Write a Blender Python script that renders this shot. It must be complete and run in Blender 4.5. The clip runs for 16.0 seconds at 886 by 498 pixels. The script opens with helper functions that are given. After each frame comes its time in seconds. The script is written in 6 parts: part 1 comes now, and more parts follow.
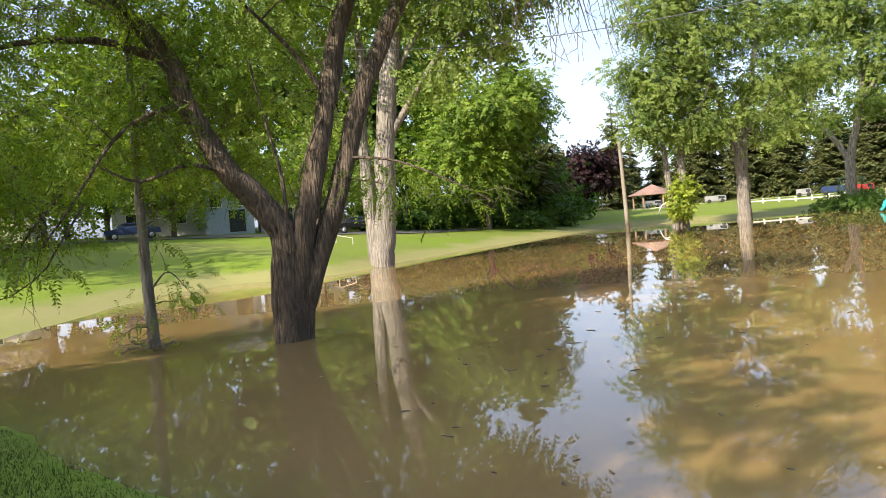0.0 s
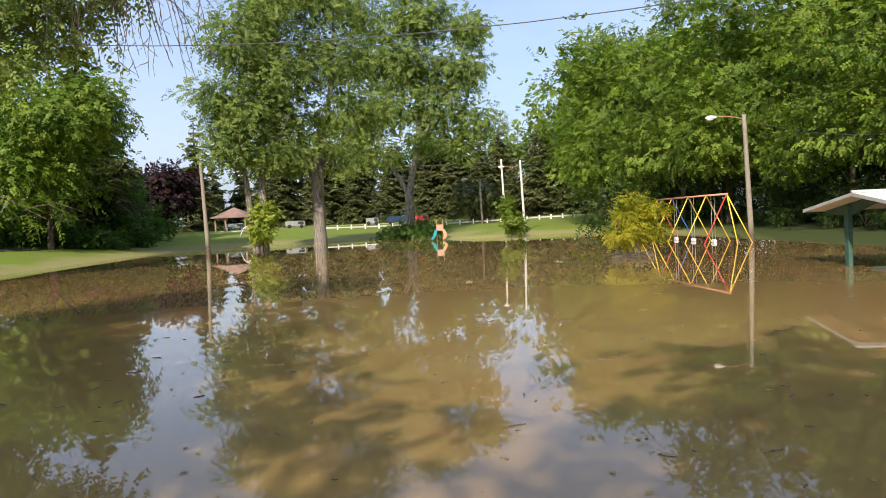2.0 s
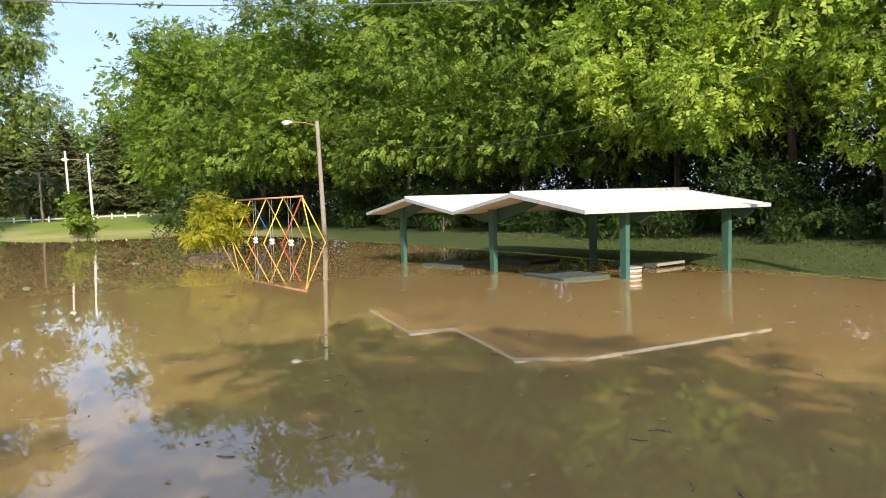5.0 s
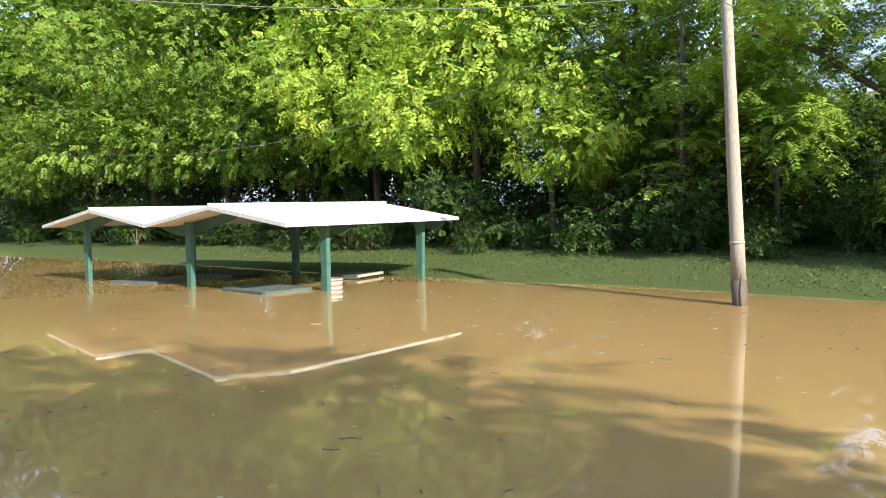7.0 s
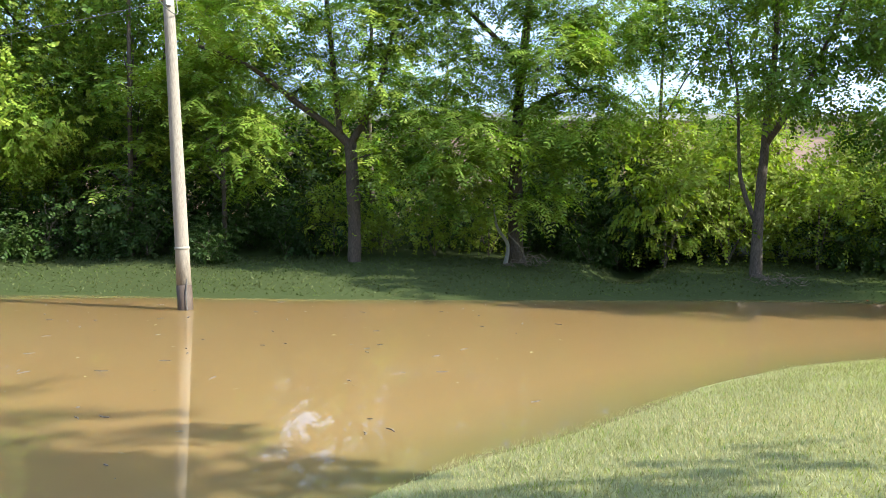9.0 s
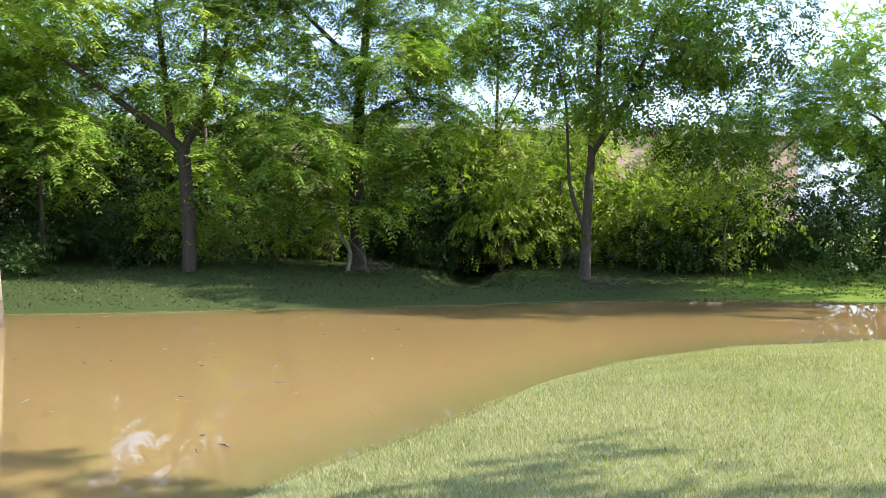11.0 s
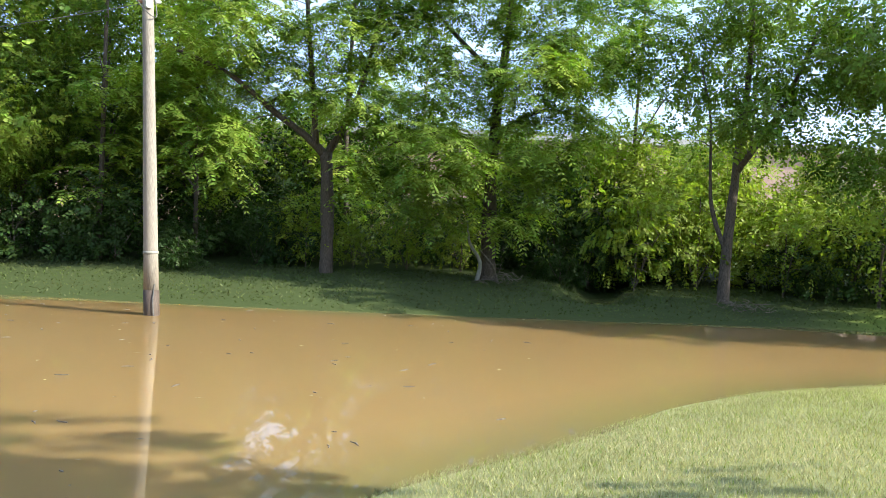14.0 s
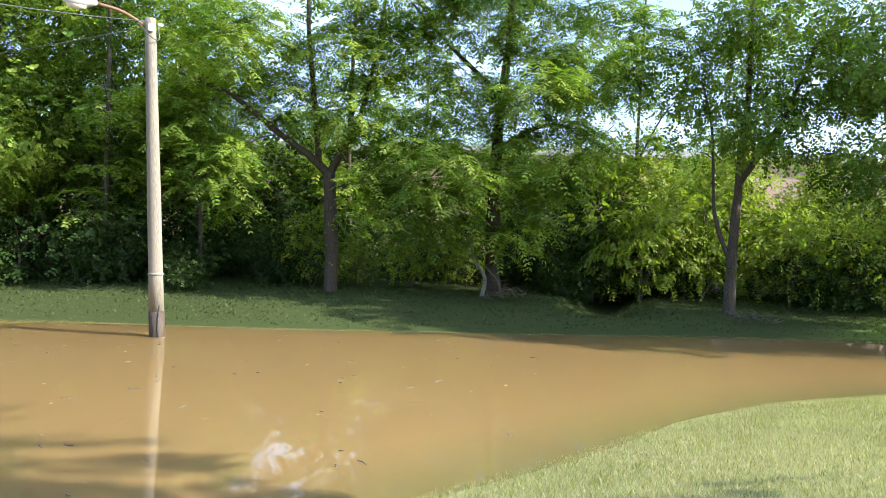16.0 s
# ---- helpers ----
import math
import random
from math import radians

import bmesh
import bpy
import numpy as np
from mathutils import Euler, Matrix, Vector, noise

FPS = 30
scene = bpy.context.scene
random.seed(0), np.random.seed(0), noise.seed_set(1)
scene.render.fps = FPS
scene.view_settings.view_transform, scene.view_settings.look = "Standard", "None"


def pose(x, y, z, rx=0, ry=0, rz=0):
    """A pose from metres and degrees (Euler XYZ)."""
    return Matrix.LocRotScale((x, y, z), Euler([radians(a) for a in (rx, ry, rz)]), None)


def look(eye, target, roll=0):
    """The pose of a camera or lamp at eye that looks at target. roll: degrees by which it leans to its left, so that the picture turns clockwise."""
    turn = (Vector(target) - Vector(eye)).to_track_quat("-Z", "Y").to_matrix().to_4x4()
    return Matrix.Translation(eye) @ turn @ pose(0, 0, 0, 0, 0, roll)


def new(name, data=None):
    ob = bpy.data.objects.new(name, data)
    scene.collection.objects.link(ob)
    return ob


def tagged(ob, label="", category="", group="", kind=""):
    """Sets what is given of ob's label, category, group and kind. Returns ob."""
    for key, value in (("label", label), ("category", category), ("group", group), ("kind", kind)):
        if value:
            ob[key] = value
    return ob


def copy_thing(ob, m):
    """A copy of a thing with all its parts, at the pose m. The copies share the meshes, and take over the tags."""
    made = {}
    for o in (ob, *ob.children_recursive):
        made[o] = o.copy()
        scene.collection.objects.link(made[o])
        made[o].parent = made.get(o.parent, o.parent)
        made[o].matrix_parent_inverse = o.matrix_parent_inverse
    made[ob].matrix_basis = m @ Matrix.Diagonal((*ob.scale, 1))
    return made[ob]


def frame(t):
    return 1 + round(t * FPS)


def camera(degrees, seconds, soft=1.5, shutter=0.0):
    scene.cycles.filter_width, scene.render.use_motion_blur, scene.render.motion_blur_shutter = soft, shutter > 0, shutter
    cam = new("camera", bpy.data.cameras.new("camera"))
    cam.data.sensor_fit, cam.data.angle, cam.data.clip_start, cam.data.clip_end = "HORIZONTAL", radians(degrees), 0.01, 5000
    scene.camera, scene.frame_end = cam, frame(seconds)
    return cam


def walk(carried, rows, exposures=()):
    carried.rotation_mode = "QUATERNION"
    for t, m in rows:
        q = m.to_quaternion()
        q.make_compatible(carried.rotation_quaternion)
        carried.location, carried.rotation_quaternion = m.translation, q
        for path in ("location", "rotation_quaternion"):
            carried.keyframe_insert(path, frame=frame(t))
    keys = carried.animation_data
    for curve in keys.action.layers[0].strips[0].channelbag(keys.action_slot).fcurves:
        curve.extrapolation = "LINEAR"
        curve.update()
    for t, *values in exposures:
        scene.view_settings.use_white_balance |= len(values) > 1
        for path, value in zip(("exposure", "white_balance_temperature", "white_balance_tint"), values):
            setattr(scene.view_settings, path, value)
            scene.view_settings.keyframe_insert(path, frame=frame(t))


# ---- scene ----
cam = camera(59.46, 16.0, soft=0.62)
EYE, REACH = 2.3, 0.45   # eye over the water; the phone is held this far in front of the turning body
# seconds, yaw, pitch, roll
ROWS = [
    (0.0, -11.67, -1.97, 4.64),
    (0.5, -19.78, -2.84, 4.51),
    (1.0, -27.9, -3.75, 4.12),
    (1.5, -33.63, -4.09, 3.93),
    (2.0, -41.77, -2.26, 2.74),
    (2.5, -47.63, -0.85, 2.4),
    (3.0, -50.45, -0.86, 3.22),
    (3.5, -53.6, -1.28, 3.5),
    (4.0, -59.66, -1.9, 2.58),
    (4.5, -66.08, -3.52, 1.97),
    (4.7, -68.57, -3.51, 1.78),
    (5.4, -75.6, -3.42, 1.75),
    (6.1, -81.4, -3.2, 1.68),
    (6.8, -89.14, -3.06, 1.56),
    (7.0, -93.25, -3.05, 1.28),
    (7.5, -104.83, -3.13, 0.27),
    (8.0, -112.11, -3.16, 0.11),
    (8.5, -121.41, -3.12, -0.32),
    (9.0, -131.66, -3.01, -0.23),
    (9.2, -136.26, -2.58, -1.22),
    (9.6, -142.4, -2.5, -1.1),
    (10.2, -146.3, -2.45, -0.7),
    (10.8, -145.0, -2.45, -0.2),
    (11.3, -138.36, -2.45, 0.13),
    (11.5, -135.36, -2.32, 0.07),
    (12.0, -133.54, -2.39, -1.09),
    (12.5, -133.3, -2.26, -1.89),
    (13.0, -133.15, -2.11, -2.49),
    (13.5, -133.07, -2.01, -2.54),
    (14.0, -133.57, -1.87, -2.45),
    (14.5, -133.73, -1.21, -2.2),
    (15.0, -133.67, -0.8, -2.24),
    (15.5, -133.49, -0.65, -2.09),
    (16.0, -133.29, -0.68, -1.41),
]
walk(cam, [(t, pose(-REACH * math.sin(radians(w)), REACH * math.cos(radians(w)), EYE, 90 + p, r, w)) for t, w, p, r in ROWS],
     exposures=[(0.0, 1.1, 6350, 14), (1.0, 0.7, 6250, 13), (2.0, 0.48, 6250, 14), (4.5, 0.62, 6200, 13), (7.0, 1.45, 5850, 9), (9.0, 1.44, 5650, 8), (11.5, 1.42, 5650, 8), (16.0, 1.42, 5650, 8)])

# ---- light ----
SUN_EL, SUN_DIR = radians(31), Vector((-0.845, -0.535, 0)).normalized()
sky_world = bpy.data.worlds.new("sky")
scene.world = sky_world
sky_world.use_nodes = True
wn, wl = sky_world.node_tree.nodes, sky_world.node_tree.links
sky = wn.new("ShaderNodeTexSky")
sky.sky_type, sky.sun_disc = "NISHITA", False
sky.sun_elevation, sky.sun_rotation = SUN_EL, math.atan2(SUN_DIR.x, SUN_DIR.y) % (2 * math.pi)
sky.dust_density, sky.air_density, sky.ozone_density = 3.0, 1.0, 2.4
# thin morning cloud, the same all round
geo = wn.new("ShaderNodeTexCoord")
cmap = wn.new("ShaderNodeMapping")
cmap.inputs["Scale"].default_value = (1.0, 1.0, 2.6)
cloud = wn.new("ShaderNodeTexNoise")
cloud.inputs["Scale"].default_value, cloud.inputs["Detail"].default_value = 2.2, 6
cramp = wn.new("ShaderNodeMapRange")
cramp.inputs["From Min"].default_value, cramp.inputs["From Max"].default_value = 0.1, 1.15
cmix = wn.new("ShaderNodeMix")
cmix.data_type = "RGBA"
cmix.inputs[7].default_value = (4.9, 5.5, 6.9, 1)
wl.new(geo.outputs["Generated"], cmap.inputs["Vector"])
wl.new(cmap.outputs[0], cloud.inputs["Vector"])
wl.new(cloud.outputs[0], cramp.inputs["Value"])
wl.new(cramp.outputs[0], cmix.inputs[0])
wl.new(sky.outputs[0], cmix.inputs[6])
wl.new(cmix.outputs[2], wn["Background"].inputs["Color"])
wn["Background"].inputs["Strength"].default_value = 0.135
sun = new("sun", bpy.data.lights.new("sun", "SUN"))
sun.data.energy, sun.data.angle, sun.data.color = 5.0, radians(0.6), (1.0, 0.88, 0.68)
sun.matrix_world = look(SUN_DIR * 60 + Vector((0, 0, 60 * math.tan(SUN_EL))), (0, 0, 0))


# ---- materials ----
def material(name, c1, c2, scale=3.0, rough=0.8, metal=0.0, bump=0.0, stretch=(1, 1, 1), fine=8.0, c3=None, spec=0.5,
             island=0.0, through_light=0.0, coords="Object", big=0.25):
    """Two scales of noise between c1 and c2, with stains towards c3, bump, and shifts by island and by object."""
    m = bpy.data.materials.new(name)
    m.use_nodes = True
    n, l = m.node_tree.nodes, m.node_tree.links
    b = n["Principled BSDF"]
    co = n.new("ShaderNodeTexCoord")
    mp = n.new("ShaderNodeMapping")
    mp.inputs["Scale"].default_value = stretch
    l.new(co.outputs[coords], mp.inputs["Vector"])
    def noise_at(sc, detail=4):
        t = n.new("ShaderNodeTexNoise")
        t.inputs["Scale"].default_value, t.inputs["Detail"].default_value = sc, detail
        l.new(mp.outputs[0], t.inputs["Vector"])
        return t.outputs[0]
    def span(v, lo, hi, a=0.0, z=1.0):
        r = n.new("ShaderNodeMapRange")
        for k, x in zip(("From Min", "From Max", "To Min", "To Max"), (lo, hi, a, z)):
            r.inputs[k].default_value = x
        l.new(v, r.inputs["Value"])
        return r.outputs[0]
    def blend(f, a, z):
        x = n.new("ShaderNodeMix")
        x.data_type = "RGBA"
        l.new(f, x.inputs[0])
        for k, v in ((6, a), (7, z)):
            if isinstance(v, tuple):
                x.inputs[k].default_value = (*v, 1)
            else:
                l.new(v, x.inputs[k])
        return x.outputs[2]
    grain = noise_at(scale * fine)
    col = blend(span(grain, 0.3, 0.7), c1, c2)
    if c3:
        col = blend(span(noise_at(scale * big), 0.42, 0.68), col, c3)
    if island:
        g = n.new("ShaderNodeNewGeometry")
        h = n.new("ShaderNodeHueSaturation")
        l.new(span(g.outputs["Random Per Island"], 0, 1, 1 - island, 1 + island), h.inputs["Value"])
        l.new(span(g.outputs["Random Per Island"], 0, 1, 0.485, 0.515), h.inputs["Hue"])
        l.new(col, h.inputs["Color"])
        col = h.outputs[0]
    l.new(col, b.inputs["Base Color"])
    b.inputs["Metallic"].default_value = metal
    b.inputs["Specular IOR Level"].default_value = spec
    l.new(span(noise_at(scale * 2), 0.2, 0.8, max(0, rough - 0.12), min(1, rough + 0.1)), b.inputs["Roughness"])
    if bump:
        u = n.new("ShaderNodeBump")
        u.inputs["Strength"].default_value, u.inputs["Distance"].default_value = min(1, bump * 20), bump
        l.new(grain, u.inputs["Height"])
        l.new(u.outputs[0], b.inputs["Normal"])
    if through_light:
        t = n.new("ShaderNodeBsdfTranslucent")
        g2 = n.new("ShaderNodeMix")           # light that comes through a leaf is yellower
        g2.data_type, g2.blend_type = "RGBA", "MULTIPLY"
        g2.inputs[0].default_value, g2.inputs[7].default_value = 1.0, (1.3, 1.5, 0.5, 1)
        l.new(col, g2.inputs[6])
        l.new(g2.outputs[2], t.inputs["Color"])
        x = n.new("ShaderNodeMixShader")
        x.inputs[0].default_value = through_light
        l.new(b.outputs[0], x.inputs[1])
        l.new(t.outputs[0], x.inputs[2])
        l.new(x.outputs[0], n["Material Output"].inputs["Surface"])
    return m


def leaves(name, c1, c2, c3, through_light=0.5):
    return material(name, c1, c2, 0.35, 0.55, fine=3.0, c3=c3, spec=0.22, island=0.3, through_light=through_light * 0.85, big=1.0)


BARK = material("dark bark", (0.022, 0.017, 0.013), (0.23, 0.175, 0.125), 1.2, 0.95, bump=0.14, stretch=(5, 5, 0.7), fine=3.6, c3=(0.085, 0.065, 0.048), big=0.35)
BARK_PALE = material("pale bark", (0.075, 0.065, 0.055), (0.36, 0.325, 0.28), 0.9, 0.95, bump=0.18, stretch=(4, 4, 0.5), fine=3.0, c3=(0.17, 0.155, 0.13), big=0.3)
BARK_WOODS = material("woodland bark", (0.04, 0.032, 0.025), (0.14, 0.11, 0.085), 1.6, 0.95, bump=0.03, stretch=(5, 5, 0.8))
TWIG = material("dead twigs", (0.07, 0.055, 0.042), (0.19, 0.155, 0.12), 3, 0.9)
LEAF_LOCUST = leaves("locust leaves", (0.145, 0.215, 0.03), (0.285, 0.34, 0.055), (0.085, 0.14, 0.022), 0.58)
LEAF_COTTON = leaves("cottonwood leaves", (0.135, 0.195, 0.042), (0.25, 0.30, 0.08), (0.088, 0.135, 0.03))
LEAF_MAPLE = leaves("maple leaves", (0.0544, 0.112, 0.0173), (0.115, 0.179, 0.0307), (0.0352, 0.08, 0.0134))
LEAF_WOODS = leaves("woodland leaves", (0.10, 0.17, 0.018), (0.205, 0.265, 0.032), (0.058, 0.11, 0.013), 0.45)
# woodland leaf colour brightened to look sunlit at the wood's edge
LEAF_SUNNY = leaves("sun-brightened woodland leaves", (0.21, 0.30, 0.036), (0.40, 0.45, 0.065), (0.13, 0.215, 0.028), 0.5)
LEAF_WALNUT = leaves("walnut leaves", (0.15, 0.235, 0.032), (0.34, 0.40, 0.055), (0.09, 0.155, 0.025), 0.52)
LEAF_YELLOW = leaves("yellow-green leaves", (0.25, 0.245, 0.014), (0.36, 0.33, 0.02), (0.17, 0.185, 0.014))
LEAF_BRIGHT = leaves("bright understorey leaves", (0.21, 0.27, 0.035), (0.34, 0.38, 0.06), (0.14, 0.20, 0.028), 0.5)
# green of undergrowth and near-bank grass, darkened to carry their shade
LEAF_SHADED = leaves("shade-darkened undergrowth leaves", (0.028, 0.058, 0.010), (0.062, 0.098, 0.018), (0.018, 0.04, 0.008), 0.3)
LEAF_PURPLE = leaves("purple leaves", (0.022, 0.010, 0.012), (0.05, 0.022, 0.022), (0.014, 0.008, 0.009), 0.15)
NEEDLE = leaves("spruce needles", (0.0768, 0.096, 0.032), (0.16, 0.16, 0.064), (0.0544, 0.0736, 0.0288), 0.2)
LAWN = material("lawn", (0.11, 0.18, 0.016), (0.19, 0.245, 0.036), 1.1, 0.9, bump=0.03, fine=9, c3=(0.16, 0.185, 0.05), spec=0.1, big=0.11, coords="Object")
ln, ll = LAWN.node_tree.nodes, LAWN.node_tree.links
lb = ln["Principled BSDF"]
lcol = lb.inputs["Base Color"].links[0].from_socket
lg = ln.new("ShaderNodeNewGeometry")
lx = ln.new("ShaderNodeSeparateXYZ")
ll.new(lg.outputs["Position"], lx.inputs[0])
lnz = ln.new("ShaderNodeTexNoise")
lnz.inputs["Scale"].default_value, lnz.inputs["Detail"].default_value = 0.22, 5
ll.new(lg.outputs["Position"], lnz.inputs["Vector"])
lhi = ln.new("ShaderNodeMath")
lhi.operation = "MULTIPLY_ADD"
ll.new(lnz.outputs[0], lhi.inputs[0])
lhi.inputs[1].default_value = -0.9
ll.new(lx.outputs["Z"], lhi.inputs[2])
lr = ln.new("ShaderNodeMapRange")
for k, v in zip(("From Min", "From Max", "To Min", "To Max"), (-0.16, 0.13, 0.75, 0.0)):
    lr.inputs[k].default_value = v
ll.new(lhi.outputs[0], lr.inputs["Value"])
lside = ln.new("ShaderNodeMapRange")
for k, v in zip(("From Min", "From Max", "To Min", "To Max"), (14.0, 30.0, 0.0, 1.0)):
    lside.inputs[k].default_value = v
ll.new(lx.outputs["Y"], lside.inputs["Value"])
lmul = ln.new("ShaderNodeMath")
lmul.operation = "MULTIPLY"
ll.new(lr.outputs[0], lmul.inputs[0])
ll.new(lside.outputs[0], lmul.inputs[1])
lmix = ln.new("ShaderNodeMix")
lmix.data_type = "RGBA"
ll.new(lmul.outputs[0], lmix.inputs[0])
ll.new(lcol, lmix.inputs[6])
lmix.inputs[7].default_value = (0.27, 0.245, 0.11, 1)
# paler turf round the viewer, fading out northwards
lv = ln.new("ShaderNodeVectorMath")
lv.operation = "LENGTH"
ll.new(lg.outputs["Position"], lv.inputs[0])
lpale = ln.new("ShaderNodeMapRange")
for k, v in zip(("From Min", "From Max", "To Min", "To Max"), (14.0, 21.0, 0.75, 0.0)):
    lpale.inputs[k].default_value = v
ll.new(lv.outputs["Value"], lpale.inputs["Value"])
lmix2 = ln.new("ShaderNodeMix")
lmix2.data_type = "RGBA"
lpale2 = ln.new("ShaderNodeMath")
lpale2.operation = "MULTIPLY"
lsouth = ln.new("ShaderNodeMapRange")
lsouth.inputs["From Min"].default_value, lsouth.inputs["From Max"].default_value = 3.5, -1.0
ll.new(lx.outputs["Y"], lsouth.inputs["Value"])
ll.new(lpale.outputs[0], lpale2.inputs[0])
ll.new(lsouth.outputs[0], lpale2.inputs[1])
ll.new(lpale2.outputs[0], lmix2.inputs[0])
ll.new(lmix.outputs[2], lmix2.inputs[6])
lmix2.inputs[7].default_value = (0.26, 0.26, 0.13, 1)
# shade on the bank below the wood, mixed into the lawn colour
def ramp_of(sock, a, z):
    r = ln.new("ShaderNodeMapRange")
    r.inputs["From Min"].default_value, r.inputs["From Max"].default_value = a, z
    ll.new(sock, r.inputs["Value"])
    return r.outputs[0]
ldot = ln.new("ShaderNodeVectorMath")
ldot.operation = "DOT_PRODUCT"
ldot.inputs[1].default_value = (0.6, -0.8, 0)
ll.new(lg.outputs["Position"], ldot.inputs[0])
lshade = ln.new("ShaderNodeMath")
lshade.operation = "MULTIPLY"
ll.new(ramp_of(ldot.outputs["Value"], 6.0, 11.0), lshade.inputs[0])
ll.new(ramp_of(lx.outputs["X"], 6.5, 9.0), lshade.inputs[1])
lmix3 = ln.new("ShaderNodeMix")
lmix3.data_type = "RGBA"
ll.new(lshade.outputs[0], lmix3.inputs[0])
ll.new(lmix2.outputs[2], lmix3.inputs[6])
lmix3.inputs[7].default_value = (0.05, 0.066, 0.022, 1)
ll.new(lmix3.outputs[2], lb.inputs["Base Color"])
BLADE = leaves("grass blades", (0.26, 0.25, 0.115), (0.37, 0.35, 0.19), (0.40, 0.36, 0.22), 0.3)
# low leaves of the far bank, their green lowered for its shade
COVER = leaves("ground cover leaves", (0.05, 0.074, 0.018), (0.105, 0.128, 0.036), (0.08, 0.088, 0.032), 0.3)
WOOD_POLE = material("weathered pole wood", (0.13, 0.115, 0.095), (0.29, 0.26, 0.215), 1.5, 0.9, bump=0.012, stretch=(9, 9, 0.35), c3=(0.28, 0.24, 0.19))
PALE_POLE = material("pale grey pole", (0.42, 0.41, 0.38), (0.58, 0.57, 0.53), 1.5, 0.8, stretch=(9, 9, 0.35))
WOOD_WET = material("wet pole wood", (0.035, 0.025, 0.018), (0.10, 0.07, 0.05), 1.5, 0.7, bump=0.01, stretch=(9, 9, 0.5))
WHITE_METAL = material("white painted roof metal", (0.72, 0.71, 0.69), (0.82, 0.81, 0.79), 0.8, 0.45, c3=(0.66, 0.64, 0.60), big=0.6)
SOFFIT = material("cream underside metal", (0.66, 0.61, 0.53), (0.76, 0.71, 0.63), 0.8, 0.6, c3=(0.58, 0.52, 0.44), big=0.6)
TRIM = material("grey metal trim", (0.33, 0.33, 0.32), (0.45, 0.45, 0.44), 1, 0.5)
GREEN_STEEL = material("green painted steel", (0.03, 0.09, 0.07), (0.055, 0.125, 0.10), 1.5, 0.5, c3=(0.045, 0.11, 0.088))
GREEN_WOOD = material("green-grey painted planks", (0.03, 0.05, 0.043), (0.075, 0.095, 0.083), 1.5, 0.8, bump=0.004, stretch=(1, 6, 1), c3=(0.06, 0.078, 0.067))
PALE_WOOD = material("pale worn plank ends", (0.19, 0.19, 0.16), (0.30, 0.29, 0.25), 2, 0.85)
YELLOW = material("yellow painted pipe", (0.60, 0.42, 0.03), (0.72, 0.52, 0.05), 2, 0.45)
RED = material("red painted pipe", (0.45, 0.035, 0.03), (0.58, 0.07, 0.05), 2, 0.45)
BLUE = material("blue painted pipe", (0.03, 0.10, 0.38), (0.05, 0.15, 0.50), 2, 0.45)
SALMON = material("faded red top pipe", (0.50, 0.20, 0.13), (0.60, 0.30, 0.20), 2, 0.5)
TEAL = material("teal plastic", (0.02, 0.25, 0.26), (0.04, 0.33, 0.33), 2, 0.4)
ORANGE = material("faded orange plastic", (0.50, 0.27, 0.14), (0.58, 0.34, 0.19), 2, 0.4)
GALV = material("galvanised steel", (0.42, 0.43, 0.44), (0.55, 0.56, 0.57), 3, 0.4, metal=0.6)
WHITE = material("white paint", (0.74, 0.74, 0.72), (0.82, 0.82, 0.80), 2, 0.6)
LENS = material("lamp glass", (0.62, 0.60, 0.55), (0.74, 0.72, 0.68), 3, 0.25)
RUST = material("rusty lamp arm", (0.22, 0.10, 0.05), (0.36, 0.24, 0.16), 6, 0.7, metal=0.3)
WIRE = material("cable", (0.04, 0.04, 0.04), (0.14, 0.14, 0.13), 2, 0.5)
SHINGLE = material("brown roof shingles", (0.20, 0.125, 0.095), (0.31, 0.20, 0.155), 1.5, 0.9, fine=6, c3=(0.17, 0.11, 0.09))
GREY_ROOF = material("grey roof shingles", (0.12, 0.115, 0.11), (0.22, 0.21, 0.20), 1.5, 0.9, fine=6)
TIMBER = material("brown timber", (0.24, 0.15, 0.09), (0.38, 0.26, 0.17), 2, 0.8, stretch=(4, 4, 0.6))
BRICK = material("pinkish brick", (0.36, 0.22, 0.17), (0.48, 0.33, 0.27), 1.2, 0.9, fine=7, c3=(0.40, 0.28, 0.23))
SIDING = material("white siding", (0.42, 0.43, 0.44), (0.52, 0.53, 0.54), 0.8, 0.7, c3=(0.55, 0.56, 0.57))
SIDING_BLUE = material("pale blue siding", (0.33, 0.40, 0.50), (0.42, 0.50, 0.60), 0.8, 0.7)
SIDING_TAN = material("tan siding", (0.42, 0.36, 0.29), (0.52, 0.46, 0.38), 0.8, 0.7)
GLASS_DARK = material("dark window glass", (0.02, 0.025, 0.03), (0.05, 0.06, 0.07), 1, 0.08)
ASPHALT = material("asphalt", (0.06, 0.06, 0.06), (0.10, 0.10, 0.095), 1, 0.9, fine=10)
CONCRETE = material("pale concrete", (0.42, 0.41, 0.38), (0.56, 0.55, 0.52), 1, 0.9, fine=6, c3=(0.38, 0.36, 0.32))
CAR_BLUE = material("dark blue car paint", (0.02, 0.035, 0.09), (0.03, 0.05, 0.12), 1, 0.2)
CAR_BLACK = material("black car paint", (0.012, 0.012, 0.014), (0.03, 0.03, 0.033), 1, 0.2)
CAR_WHITE = material("white vehicle paint", (0.52, 0.53, 0.54), (0.62, 0.62, 0.62), 1, 0.3)
CAR_SILVER = material("silver vehicle paint", (0.20, 0.21, 0.22), (0.28, 0.28, 0.29), 1, 0.3)
CAR_RED = material("red vehicle paint", (0.40, 0.03, 0.03), (0.5, 0.05, 0.05), 1, 0.3)
